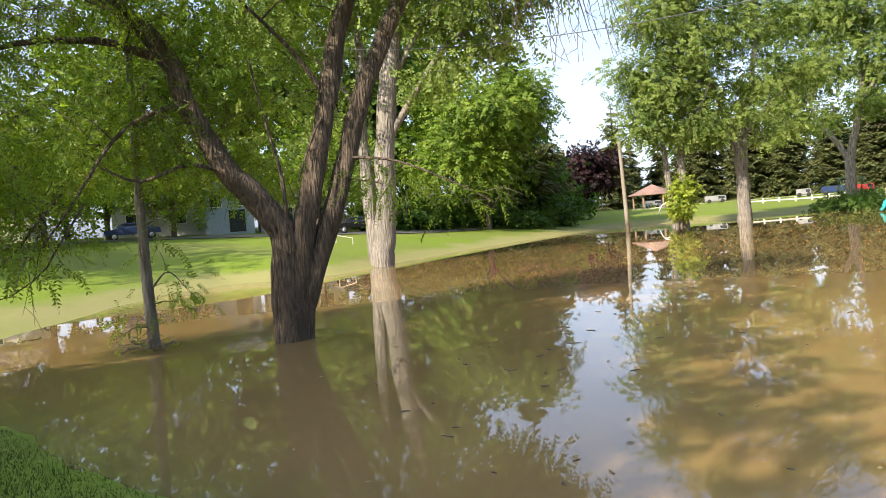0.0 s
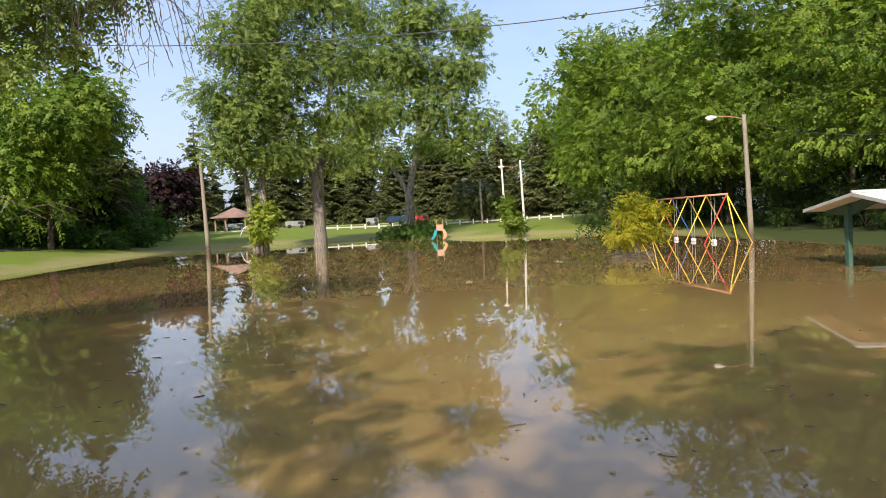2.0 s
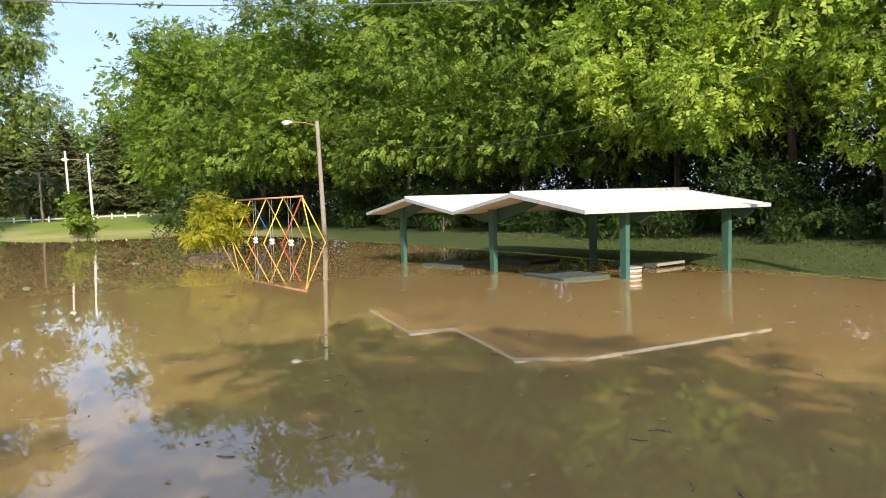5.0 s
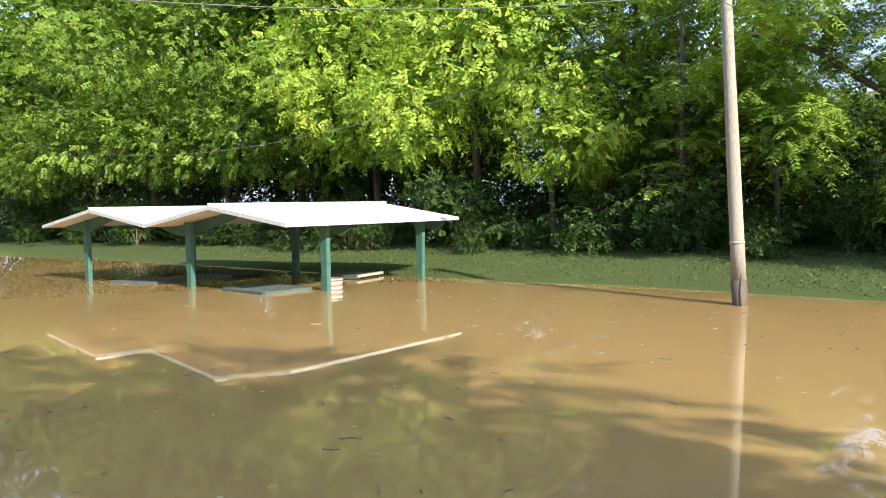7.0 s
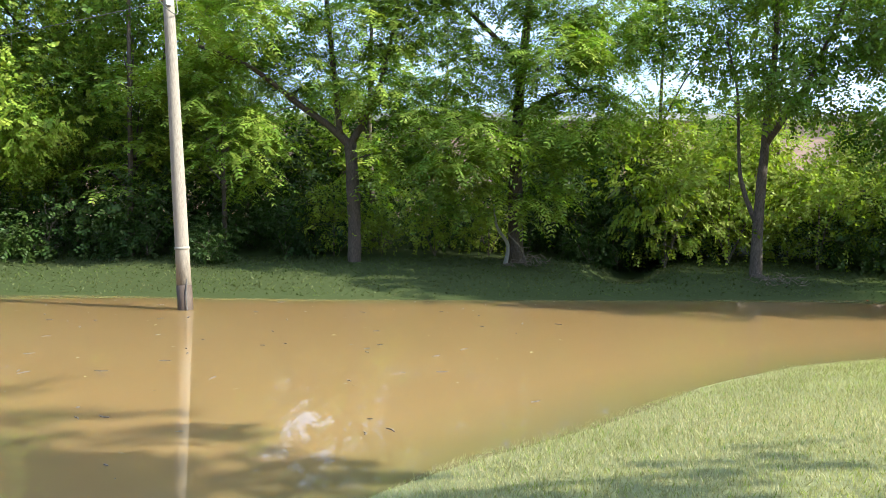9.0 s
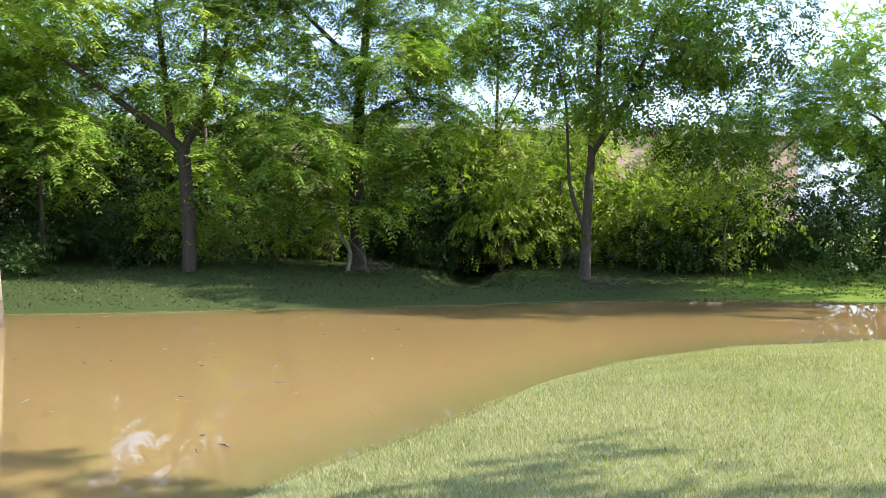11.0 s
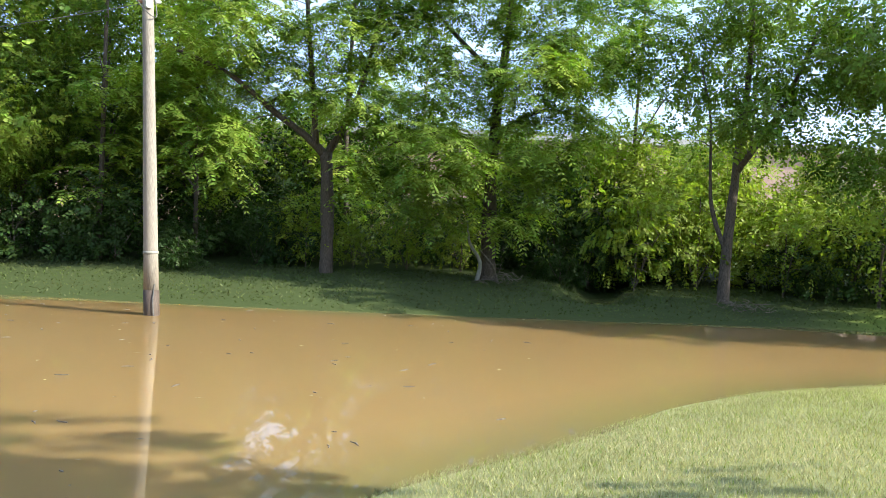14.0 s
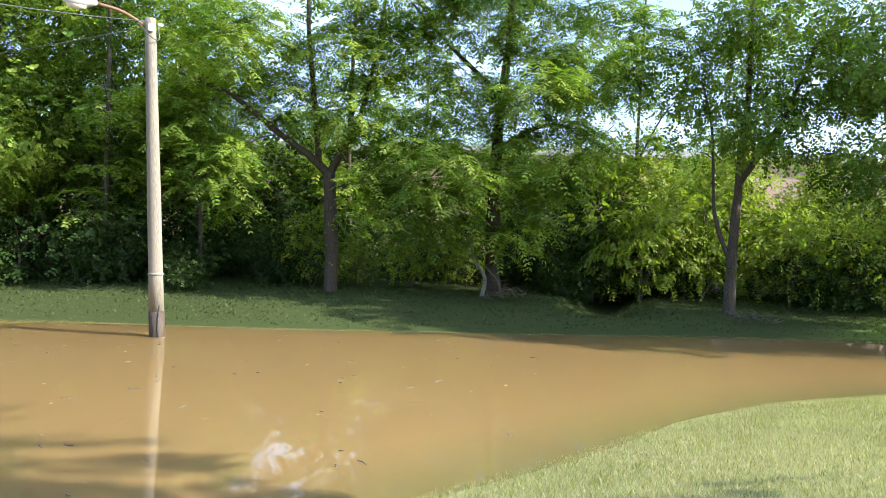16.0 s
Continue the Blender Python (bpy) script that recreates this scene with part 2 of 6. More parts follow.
RUBBER = material("tyre rubber", (0.015, 0.015, 0.015), (0.04, 0.04, 0.04), 2, 0.9)
DEAD_LEAF = material("floating leaf litter", (0.10, 0.07, 0.03), (0.32, 0.26, 0.10), 3, 0.8, island=0.5)

# silty flood water: brown body, smooth mirror skin with faint ripples
WATER = bpy.data.materials.new("muddy water")
WATER.use_nodes = True
qn, ql = WATER.node_tree.nodes, WATER.node_tree.links
qb = qn["Principled BSDF"]
qc = qn.new("ShaderNodeTexCoord")
qt = qn.new("ShaderNodeTexNoise")
qt.inputs["Scale"].default_value, qt.inputs["Detail"].default_value = 0.09, 5
qx = qn.new("ShaderNodeMix")
qx.data_type = "RGBA"
qx.inputs[6].default_value, qx.inputs[7].default_value = (0.225, 0.145, 0.055, 1), (0.265, 0.178, 0.074, 1)
ql.new(qc.outputs["Object"], qt.inputs["Vector"])
ql.new(qt.outputs[0], qx.inputs[0])
# the drowned grass shows through where the water is shallow
qd = qn.new("ShaderNodeVertexColor")
qd.layer_name = "shallow"
qs = qn.new("ShaderNodeMix")
qs.data_type = "RGBA"
qs.inputs[7].default_value = (0.115, 0.115, 0.04, 1)
ql.new(qd.outputs[0], qs.inputs[0])
ql.new(qx.outputs[2], qs.inputs[6])
ql.new(qs.outputs[2], qb.inputs["Base Color"])
# light spreads inside the muddy water
qb.subsurface_method = "BURLEY"
qb.inputs["Subsurface Weight"].default_value, qb.inputs["Subsurface Scale"].default_value = 0.9, 0.25
qb.inputs["Subsurface Radius"].default_value = (1.0, 0.8, 0.5)
qb.inputs["Roughness"].default_value, qb.inputs["IOR"].default_value = 0.015, 1.33


# ---- mesh helpers ----
def mesh_of(name, verts, faces, mats, smooth=False):
    me = bpy.data.meshes.new(name)
    me.from_pydata([tuple(v) for v in verts] if not isinstance(verts, np.ndarray) else verts.tolist(), [], faces)
    for m in mats if isinstance(mats, (list, tuple)) else [mats]:
        me.materials.append(m)
    if smooth:
        me.polygons.foreach_set("use_smooth", [True] * len(me.polygons))
    me.update()
    return me


def thing(name, place, label, category, group="", kind="", turn=0.0):
    ob = new(name)
    ob.matrix_world = pose(*place, 0, 0, turn)
    return tagged(ob, label, category, group, kind)


def part(name, me, parent, label=""):
    """A mesh, or a Shape, as one object under a thing."""
    ob = new(name, me)
    ob.parent = parent
    return tagged(ob, label)


class Shape:
    """Collects boxes, tubes and sheets into one mesh."""
    def __init__(self):
        self.v, self.f = [], []

    def add(self, verts, faces):
        k = len(self.v)
        self.v += [tuple(p) for p in verts]
        self.f += [tuple(i + k for i in f) for f in faces]
        return self

    def box(self, size, m=Matrix(), bevel=0.0):
        bm = bmesh.new()
        bmesh.ops.create_cube(bm, size=1, matrix=Matrix.Diagonal((*size, 1)))
        if bevel:
            bmesh.ops.bevel(bm, geom=bm.edges[:], offset=bevel, segments=2, affect="EDGES")
        bm.verts.ensure_lookup_table()
        self.add([m @ v.co for v in bm.verts], [[v.index for v in f.verts] for f in bm.faces])
        bm.free()
        return self

    def slab(self, corners, thick):
        """A plate with these top corners, going down by thick."""
        n = len(corners)
        low = [(x, y, z - thick) for x, y, z in corners]
        sides = [(i, n + i, n + (i + 1) % n, (i + 1) % n) for i in range(n)]
        return self.add(list(corners) + low, [tuple(range(n)), tuple(range(2 * n - 1, n - 1, -1))] + sides)

    def tube(self, pts, radii, sides=8, rough=0.0):
        pts = [Vector(p) for p in pts]
        if not isinstance(radii, (list, tuple)):
            radii = [radii] * len(pts)
        k, side = len(self.v), None
        for i, (p, r) in enumerate(zip(pts, radii)):
            d = (pts[min(i + 1, len(pts) - 1)] - pts[max(i - 1, 0)]).normalized()
            if side is None:
                side = d.orthogonal().normalized()
            side = (side - d * side.dot(d)).normalized()
            up = d.cross(side)
            for j in range(sides):
                a = 2 * math.pi * j / sides
                q = r * (1 + rough * (noise.noise(p * 0.9 + Vector((math.cos(a), math.sin(a), 0)) * 1.7)))
                self.v.append(tuple(p + (side * math.cos(a) + up * math.sin(a)) * q))
        for i in range(len(pts) - 1):
            for j in range(sides):
                a, b = k + i * sides + j, k + i * sides + (j + 1) % sides
                self.f.append((a, b, b + sides, a + sides))
        self.f.append(tuple(range(k + sides - 1, k - 1, -1)))
        self.f.append(tuple(range(len(self.v) - sides, len(self.v))))
        return self

    def mesh(self, name, mat, smooth=False):
        return mesh_of(name, self.v, self.f, mat, smooth)


def curve_pts(pts, steps=4, wob=0.0, seed=0):
    """A smooth line through pts (Catmull-Rom) with a little wobble."""
    rnd = random.Random(seed)
    p = [Vector(q) for q in pts]
    p = [2 * p[0] - p[1]] + p + [2 * p[-1] - p[-2]]
    out = []
    for i in range(1, len(p) - 2):
        for s in range(steps):
            t = s / steps
            a, b, c, d = p[i - 1:i + 3]
            q = 0.5 * (2 * b + (c - a) * t + (2 * a - 5 * b + 4 * c - d) * t * t + (3 * b - a - 3 * c + d) * t ** 3)
            out.append(q + Vector([rnd.uniform(-wob, wob) for _ in range(3)]))
    return out + [p[-2]]


def spread(a, b, n):
    return [a + (b - a) * i / (n - 1) for i in range(n)]


# ---- trees ----
def sprays(rng, centres, outs, per, radius, pairs, length, leaf, width, droop, flat=0.6):
    """Leaf sprays round clump centres: each a drooping rachis with pairs of pointed leaves. Returns vertices and faces."""
    n = len(centres) * per
    c = np.repeat(centres, per, 0)
    o = np.repeat(outs, per, 0)
    g = rng.normal(size=(n, 3)) * radius * np.array([1, 1, flat])
    a = g / (np.linalg.norm(g, axis=1, keepdims=True) + 1e-6) * 0.7 + o * 0.6 + rng.normal(size=(n, 3)) * 0.35
    a[:, 2] -= droop
    a /= np.linalg.norm(a, axis=1, keepdims=True)
    up = np.array([0, 0, 0.5]) + o * 0.9 + rng.normal(size=(n, 3)) * 0.3
    s = np.cross(a, up)
    s /= np.linalg.norm(s, axis=1, keepdims=True) + 1e-9
    base = c + g
    blocks = []
    size = rng.uniform(0.7, 1.25, (n, 1))
    for k in range(pairs):
        u = (k + 0.6) / pairs
        root = base + a * length * u * size
        root[:, 2] -= droop * 0.5 * length * u * u
        for side in (-1, 1):
            w = s * side * 0.85 + a * 0.5 + rng.normal(size=(n, 3)) * 0.22
            w[:, 2] -= droop * 0.35
            w /= np.linalg.norm(w, axis=1, keepdims=True)
            cross = np.cross(w, up)
            cross /= np.linalg.norm(cross, axis=1, keepdims=True) + 1e-9
            mid = root + w * leaf * 0.45 * size
            blocks.append(np.stack([root, mid + cross * width * 0.5 * size, root + w * leaf * size, mid - cross * width * 0.5 * size], 1))
    v = np.stack(blocks, 1).reshape(-1, 3)
    f = np.arange(len(v)).reshape(-1, 4).tolist()
    return v, f


def fronds(rng, centres, outs, per, pairs, length, leaf, width, droop):
    """Long feathery leaves that spread from each twig's end and hang at their tips. Returns vertices and faces."""
    n = len(centres) * per
    o = np.repeat(outs, per, 0)
    turn = (np.tile(np.arange(per), len(centres)) + np.repeat(rng.random(len(centres)), per) * per) * 2 * math.pi / per + rng.normal(size=n) * 0.35
    a = np.stack([np.cos(turn), np.sin(turn), rng.uniform(-0.15, 0.55, n)], 1) + o * np.array([0.55, 0.55, 0.25])
    a /= np.linalg.norm(a, axis=1, keepdims=True)
    base = np.repeat(centres, per, 0) + rng.normal(size=(n, 3)) * 0.10
    long = length * rng.uniform(0.65, 1.2, (n, 1))
    drop, roll = droop * rng.uniform(0.6, 1.4, (n, 1)), rng.normal(size=(n, 3)) * 0.18
    z = np.array([0, 0, 1.0])
    blocks = []
    for k in range(pairs):
        u = (k + 0.8) / pairs
        root = base + a * long * u - z * drop * long * u * u
        way = a - z * 2 * drop * u
        way /= np.linalg.norm(way, axis=1, keepdims=True)
        side = np.cross(way, z) + roll
        side /= np.linalg.norm(side, axis=1, keepdims=True) + 1e-9
        for h in (-1, 1):
            w = side * h * 0.85 + way * 0.5 - z * 0.22 + rng.normal(size=(n, 3)) * 0.12
            w /= np.linalg.norm(w, axis=1, keepdims=True)
            across = np.cross(w, np.cross(side, way))
            across /= np.linalg.norm(across, axis=1, keepdims=True) + 1e-9
            size = leaf * (1.0 - 0.45 * abs(u - 0.55))
            mid = root + w * size * 0.4
            blocks.append(np.stack([root, mid + across * width * 0.5, root + w * size, mid - across * width * 0.5], 1))
    v = np.stack(blocks, 1).reshape(-1, 3)
    return v, np.arange(len(v)).reshape(-1, 4).tolist()


def shell(rng, lobes, count, inner=0.55):
    """Clump centres in the outer part of the lobes (ellipsoids), and their outward directions."""
    vol = np.array([l[3] * l[4] * l[5] for l in lobes]) ** 0.75
    pick = rng.choice(len(lobes), count, p=vol / vol.sum())
    d = rng.normal(size=(count, 3))
    d /= np.linalg.norm(d, axis=1, keepdims=True)
    r = rng.uniform(inner ** 2, 1, (count, 1)) ** 0.5
    L = np.array(lobes, float)[pick]
    return L[:, :3] + d * r * L[:, 3:], d


def tree(name, label, place, stems, lobes, bark, leaf_mat, clumps, per=10, radius=0.5, pairs=4, length=0.45, leaf=0.17, width=0.09, droop=0.35,
         seed=0, sides=8, twigs=True, bare_twigs=0, category="tree", group="", inner=0.55, turn=0.0, bare=(), flat=0.6, feathery=False):
    """stems: (points, r0, r1) about the base. lobes: crown ellipsoids about the base. A twig joins each clump to the nearest limb."""
    rng = np.random.default_rng(seed)
    t = thing(name, place, label, category, group, turn=turn)
    wood, nodes = Shape(), []
    for i, (pts, r0, r1) in enumerate(stems):
        line = curve_pts(pts, 5, r0 * 0.06, seed + i)
        wood.tube(line, [r0 + (r1 - r0) * (k / (len(line) - 1)) ** 0.8 for k in range(len(line))], sides if r0 > 0.08 else 6, 0.22)
        nodes += [(q, r0 + (r1 - r0) * k / (len(line) - 1)) for k, q in enumerate(line) if k > 3 or i]
    for pts, r0, r1 in bare:
        line = curve_pts(pts, 4, 0.03, seed)
        wood.tube(line, spread(r0, r1, len(line)), 5)
    c, o = shell(rng, lobes, clumps, inner)
    if twigs:
        N = np.zeros((len(nodes) + len(c), 3))
        N[:len(nodes)] = [q for q, _ in nodes]
        rad, m = [r for _, r in nodes], len(nodes)
        for k in np.argsort([((N[:m] - p) ** 2).sum(1).min() for p in c]):
            if k % twigs:
                continue
            p = c[k]
            j = int(np.argmin(((N[:m] - p) ** 2).sum(1) + np.maximum(0, N[:m, 2] - p[2]) * 1.5))
            a, b = Vector(N[j]), Vector(p)
            far = (b - a).length
            r0 = min(rad[j] * 0.6, 0.012 * far + 0.014)
            wood.tube([a, a.lerp(b, 0.5) + Vector((0, 0, 0.09 * far)), b], [r0, r0 * 0.7, max(0.006, r0 * 0.45)], 4)
            N[m], m = p, m + 1
            rad.append(max(0.01, r0 * 0.5))
    for k in range(bare_twigs):
        p, d = Vector(c[k * 7 % len(c)]), Vector(o[k * 7 % len(c)])
        e = p + Vector((d.x, d.y, -0.5 + 0.3 * d.z)) * rng.uniform(0.5, 1.3) + Vector(rng.normal(size=3)) * 0.25
        m1 = p.lerp(e, 0.5) + Vector((0, 0, 0.12))
        wood.tube([p, m1, e], [0.012, 0.008, 0.003], 4)
        for s in (0.35, 0.6, 0.8):
            q = p.lerp(e, s) + Vector((0, 0, 0.1 * (1 - s)))
            wood.tube([q, q + Vector(rng.normal(size=3)) * 0.22 + Vector((0, 0, -0.12))], [0.006, 0.002], 3)
    part("trunk", wood.mesh("trunk", bark, True), t)
    v, f = fronds(rng, c, o, per, pairs, length, leaf, width, droop) if feathery else sprays(rng, c, o, per, radius, pairs, length, leaf, width, droop, flat)
    part("crown", mesh_of("crown", v, f, leaf_mat), t)
    return t


def lobes_of(rng, centre, size, count, small=0.5):
    """An uneven crown: a core and lobes around it."""
    cx, cy, cz = centre
    rx, ry, rz = size
    out = [(cx, cy, cz, rx * 0.7, ry * 0.7, rz * 0.8)]
    for i in range(count):
        a, h = 2 * math.pi * i / count + rng.uniform(-0.5, 0.5), rng.uniform(-0.75, 0.85)
        w = math.sqrt(max(0.1, 1 - h * h)) * 0.72
        k = rng.uniform(0.75, 1.25) * small
        out.append((cx + math.cos(a) * rx * w, cy + math.sin(a) * ry * w, cz + h * rz * 0.75, rx * k, ry * k, rz * k * 0.75))
    return out


def stems_of(rng, height, r, fork, limbs, reach, lean=0.0):
    """A trunk and its limbs."""
    la = rng.uniform(0, 6.28)
    top = (math.cos(la) * lean, math.sin(la) * lean, height * 0.9)
    out = [([(0, 0, -0.7), (0, 0, 0.3), (top[0] * 0.3, top[1] * 0.3, height * 0.35), (top[0] * 0.7, top[1] * 0.7, height * 0.65), top], r * 1.12, r * 0.12)]
    for i in range(limbs):
        a, z = 2 * math.pi * i / limbs + rng.uniform(-0.6, 0.6), height * rng.uniform(fork, 0.62)
        q = reach * rng.uniform(0.6, 1)
        f = z / height
        s = (top[0] * f, top[1] * f, z)
        out.append(([s, (s[0] + math.cos(a) * q * 0.4, s[1] + math.sin(a) * q * 0.4, z + q * 0.45), (s[0] + math.cos(a) * q, s[1] + math.sin(a) * q, z + q * rng.uniform(0.6, 1.1))], r * 0.45, r * 0.08))
    return out


def conifer(name, label, place, height, width, seed, group="", mat=None, low=0.12, sparse=1.0, bark=None):
    rng = np.random.default_rng(seed)
    t = thing(name, place, label, "tree", group)
    wood = Shape().tube([(0, 0, -0.5), (0, 0, height * 0.5), (0, 0, height)], [width * 0.06, width * 0.04, 0.02], 6)
    blocks = []
    z = height * low
    while z < height * 0.985:
        f = 1 - (z / height - low) / (1 - low)
        n = max(5, int(11 * f + 4))
        for i in range(n):
            a = 2 * math.pi * i / n + rng.uniform(-0.4, 0.4)
            L = width * 0.5 * (f ** 0.8 + 0.05) * rng.uniform(0.5, 1.2)
            d = np.array([math.cos(a), math.sin(a), 0])
            zb = z + rng.uniform(-1.6, 1.6) * height * 0.042
            side = np.array([-d[1], d[0], 0])
            m = max(3, int(L * 4.2 * sparse))
            for k in range(m):
                u = (k + 0.7) / m
                p = d * L * u + np.array([0, 0, zb - L * u * rng.uniform(0.18, 0.38) + L * u * u * 0.12])
                for s in (-1, 1):
                    w = L * 0.30 * (1.15 - u) + 0.30
                    q = p + side * s * w + d * w * 0.6 + np.array([0, 0, -w * rng.uniform(0.2, 0.7)])
                    e = d * 0.2 + np.array([0, 0, 0.16 * rng.uniform(-1, 1)])
                    blocks.append(np.array([p - e, q - e * 0.3, q + e * 0.5, p + e]))
        z += height * 0.042 / sparse
    v = np.concatenate(blocks)
    part("trunk", wood.mesh("trunk", bark or BARK_WOODS, True), t)
    part("crown", mesh_of("crown", v, np.arange(len(v)).reshape(-1, 4).tolist(), mat or NEEDLE), t)
    return t


# ---- ground and water ----
SHORE = np.array([(-9, 20), (-8, 25), (-7.5, 28.5), (-6.7, 33), (-5.4, 38.7), (-3, 41.4), (2.7, 41.5), (6, 47), (9.8, 53), (15, 61), (19.7, 67), (29, 78),
                  (40, 89), (47, 86), (53, 82), (63, 86), (72, 90), (76, 88), (66, 72), (55, 61.5), (61, 57.5), (69.5, 54.5), (66, 47), (58, 34),
                  (49, 24), (43.5, 17), (37.5, 10.8), (31.2, 4.4), (26.6, -0.7), (23.2, -4.9), (20.8, -7.6), (16.2, -11.8), (12.5, -16.2), (8.7, -20.9),
                  (5, -23.4), (-4, -26), (-7, -24), (0, -18.6), (4.3, -14.2), (5.2, -11.5), (5.4, -8), (5.35, -5), (4.6, -1.5), (2.9, 2), (0.9, 5), (-1.5, 8), (-3.7, 11.4), (-7, 15.5)])


def shore_distance(x, y):
    """Metres from the waterline: over land above 0, over water below."""
    x, y = np.asarray(x, float), np.asarray(y, float)
    best, inside = np.full(x.shape, 1e9), np.zeros(x.shape, bool)
    for (ax, ay), (bx, by) in zip(SHORE, np.roll(SHORE, -1, 0)):
        dx, dy = bx - ax, by - ay
        t = np.clip(((x - ax) * dx + (y - ay) * dy) / (dx * dx + dy * dy), 0, 1)
        best = np.minimum(best, np.hypot(x - ax - t * dx, y - ay - t * dy))
        hit = (ay > y) != (by > y)
        inside ^= hit & (x < ax + (y - ay) * dx / (dy if dy else 1e-9))
    return np.where(inside, -best, best)


def ground_z(x, y):
    x, y = np.asarray(x, float), np.asarray(y, float)
    d = shore_distance(x, y)
    left = np.clip((38 - x) / 30, 0, 1) * np.clip((y - 25) / 20, 0, 1)
    rise = 1.9 + 2.2 * left
    up = 0.25 * (1 - np.exp(-np.maximum(d, 0) / 2.0)) + rise * (1 - np.exp(-np.maximum(d, 0) / 26))
    tx, ty = 0.53, -0.85                      # a ditch running from the bank into the wood
    along_d, across = (x - 13.0) * tx + (y + 18.2) * ty, (x - 13.0) * ty - (y + 18.2) * tx
    up = up - 0.75 * np.exp(-(across / 0.75) ** 2) * np.clip(along_d / 1.2, 0, 1) * np.clip((14 - along_d) / 3, 0, 1)
    lumps = 0.05 * np.sin(x * 0.9 + 1.3 * np.sin(y * 0.35)) * np.sin(y * 0.8 + np.sin(x * 0.5)) * np.clip(1 - np.abs(d) / 60, 0.1, 1)
    return np.where(d > 0, up, -np.minimum(0.8, -d * 0.10)) + lumps * 0.6


def gz(x, y):
    return float(ground_z(np.array([x]), np.array([y]))[0])


def grid_line(lo, hi, step, ends):
    return np.concatenate([[-e for e in ends[::-1]], np.arange(lo, hi + step / 2, step), ends])


gx, gy = grid_line(-24, 84, 0.7, [92, 105, 125, 150, 190, 250, 400, 800, 2400]), grid_line(-34, 100, 0.7, [108, 120, 135, 160, 200, 260, 400, 800, 2400])
gx[:9], gy[:9] = [-2400, -800, -400, -220, -130, -85, -60, -42, -31], [-2400, -800, -400, -220, -140, -95, -70, -52, -42]
XX, YY = np.meshgrid(gx, gy, indexing="ij")
gv = np.stack([XX, YY, ground_z(XX, YY)], -1).reshape(-1, 3)
nx, ny = len(gx), len(gy)
idx = np.arange(nx * ny).reshape(nx, ny)
gf = np.stack([idx[:-1, :-1], idx[1:, :-1], idx[1:, 1:], idx[:-1, 1:]], -1).reshape(-1, 4).tolist()
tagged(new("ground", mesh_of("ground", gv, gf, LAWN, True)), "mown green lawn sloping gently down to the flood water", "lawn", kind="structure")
wx, wy = np.arange(-14, 82, 0.6), np.arange(-29, 94, 0.6)
WX, WY = np.meshgrid(wx, wy, indexing="ij")
wi = np.arange(WX.size).reshape(WX.shape)
water_mesh = mesh_of("water", np.stack([WX, WY, 0 * WX], -1).reshape(-1, 3), np.stack([wi[:-1, :-1], wi[1:, :-1], wi[1:, 1:], wi[:-1, 1:]], -1).reshape(-1, 4).tolist(), WATER)
shallow = np.clip(1 + shore_distance(WX, WY) / 1.7, 0, 1).reshape(-1, 1) ** 1.5 * 0.8
water_mesh.color_attributes.new("shallow", "FLOAT_COLOR", "POINT").data.foreach_set("color", np.repeat(shallow, 4, 1).astype(np.float32).ravel())
tagged(new("water", water_mesh),
       "still brown flood water with mirror reflections", "flood water", kind="structure")


def strip(name, line, width, mat, label, category, lift=0.03, thick=0.0):
    """A path laid over the ground along a line."""
    pts = curve_pts([(x, y, 0) for x, y in line], 8)
    vs, fs = [], []
    for i, p in enumerate(pts):
        d = (pts[min(i + 1, len(pts) - 1)] - pts[max(i - 1, 0)]).normalized()
        for s in (-1, -0.5, 0, 0.5, 1):
            q = p + Vector((-d.y, d.x, 0)) * s * width / 2
            vs.append((q.x, q.y, gz(q.x, q.y) + lift + 0.02 * (1 - abs(s))))
    for i in range(len(pts) - 1):
        for j in range(4):
            a = i * 5 + j
            fs.append((a, a + 5, a + 6, a + 1))
    return tagged(new(name, mesh_of(name, vs, fs, mat)), label, category, kind="structure")


strip("road", [(-60, 58), (-30, 64), (-14, 68.5), (0, 71), (14, 78), (24, 92), (34, 112)], 5, ASPHALT, "grey asphalt street in front of the houses", "road", 0.06)
strip("pavement", [(74, 138), (90, 128), (104, 116), (112, 104), (114, 90), (110, 76)], 2.4, CONCRETE, "pale concrete path beyond the playground", "path", 0.06)

# ---- utility and lamp poles ----
def cobra_lamp(parent, at, arm_end, head_dir, scale=1.0):
    """An arm rising from the pole and a lamp head with a glass bowl."""
    a, e = Vector(at), Vector(arm_end)
    mid = a.lerp(e, 0.5) + Vector((0, 0, 0.10 * scale))
    arm = part("lamp_arm", Shape().tube(curve_pts([a, mid, e], 4), 0.035 * scale, 8).mesh("lamp_arm", RUST, True), parent, "thin rusty lamp arm")
    d = Vector(head_dir).normalized()
    pts = [e + d * s * scale for s in (-0.06, 0.02, 0.16, 0.36, 0.56, 0.66)]
    head = part("lamp_head", Shape().tube(pts, [r * scale for r in (0.045, 0.075, 0.13, 0.15, 0.11, 0.03)], 12).mesh("lamp_head", CAR_WHITE, True), parent, "white lamp head")
    part("glass_bowl", Shape().tube([p - Vector((0, 0, 0.08 * scale)) for p in pts[2:5]], [r * scale for r in (0.08, 0.115, 0.07)], 12).mesh("glass_bowl", LENS, True), head, "cloudy glass bowl")


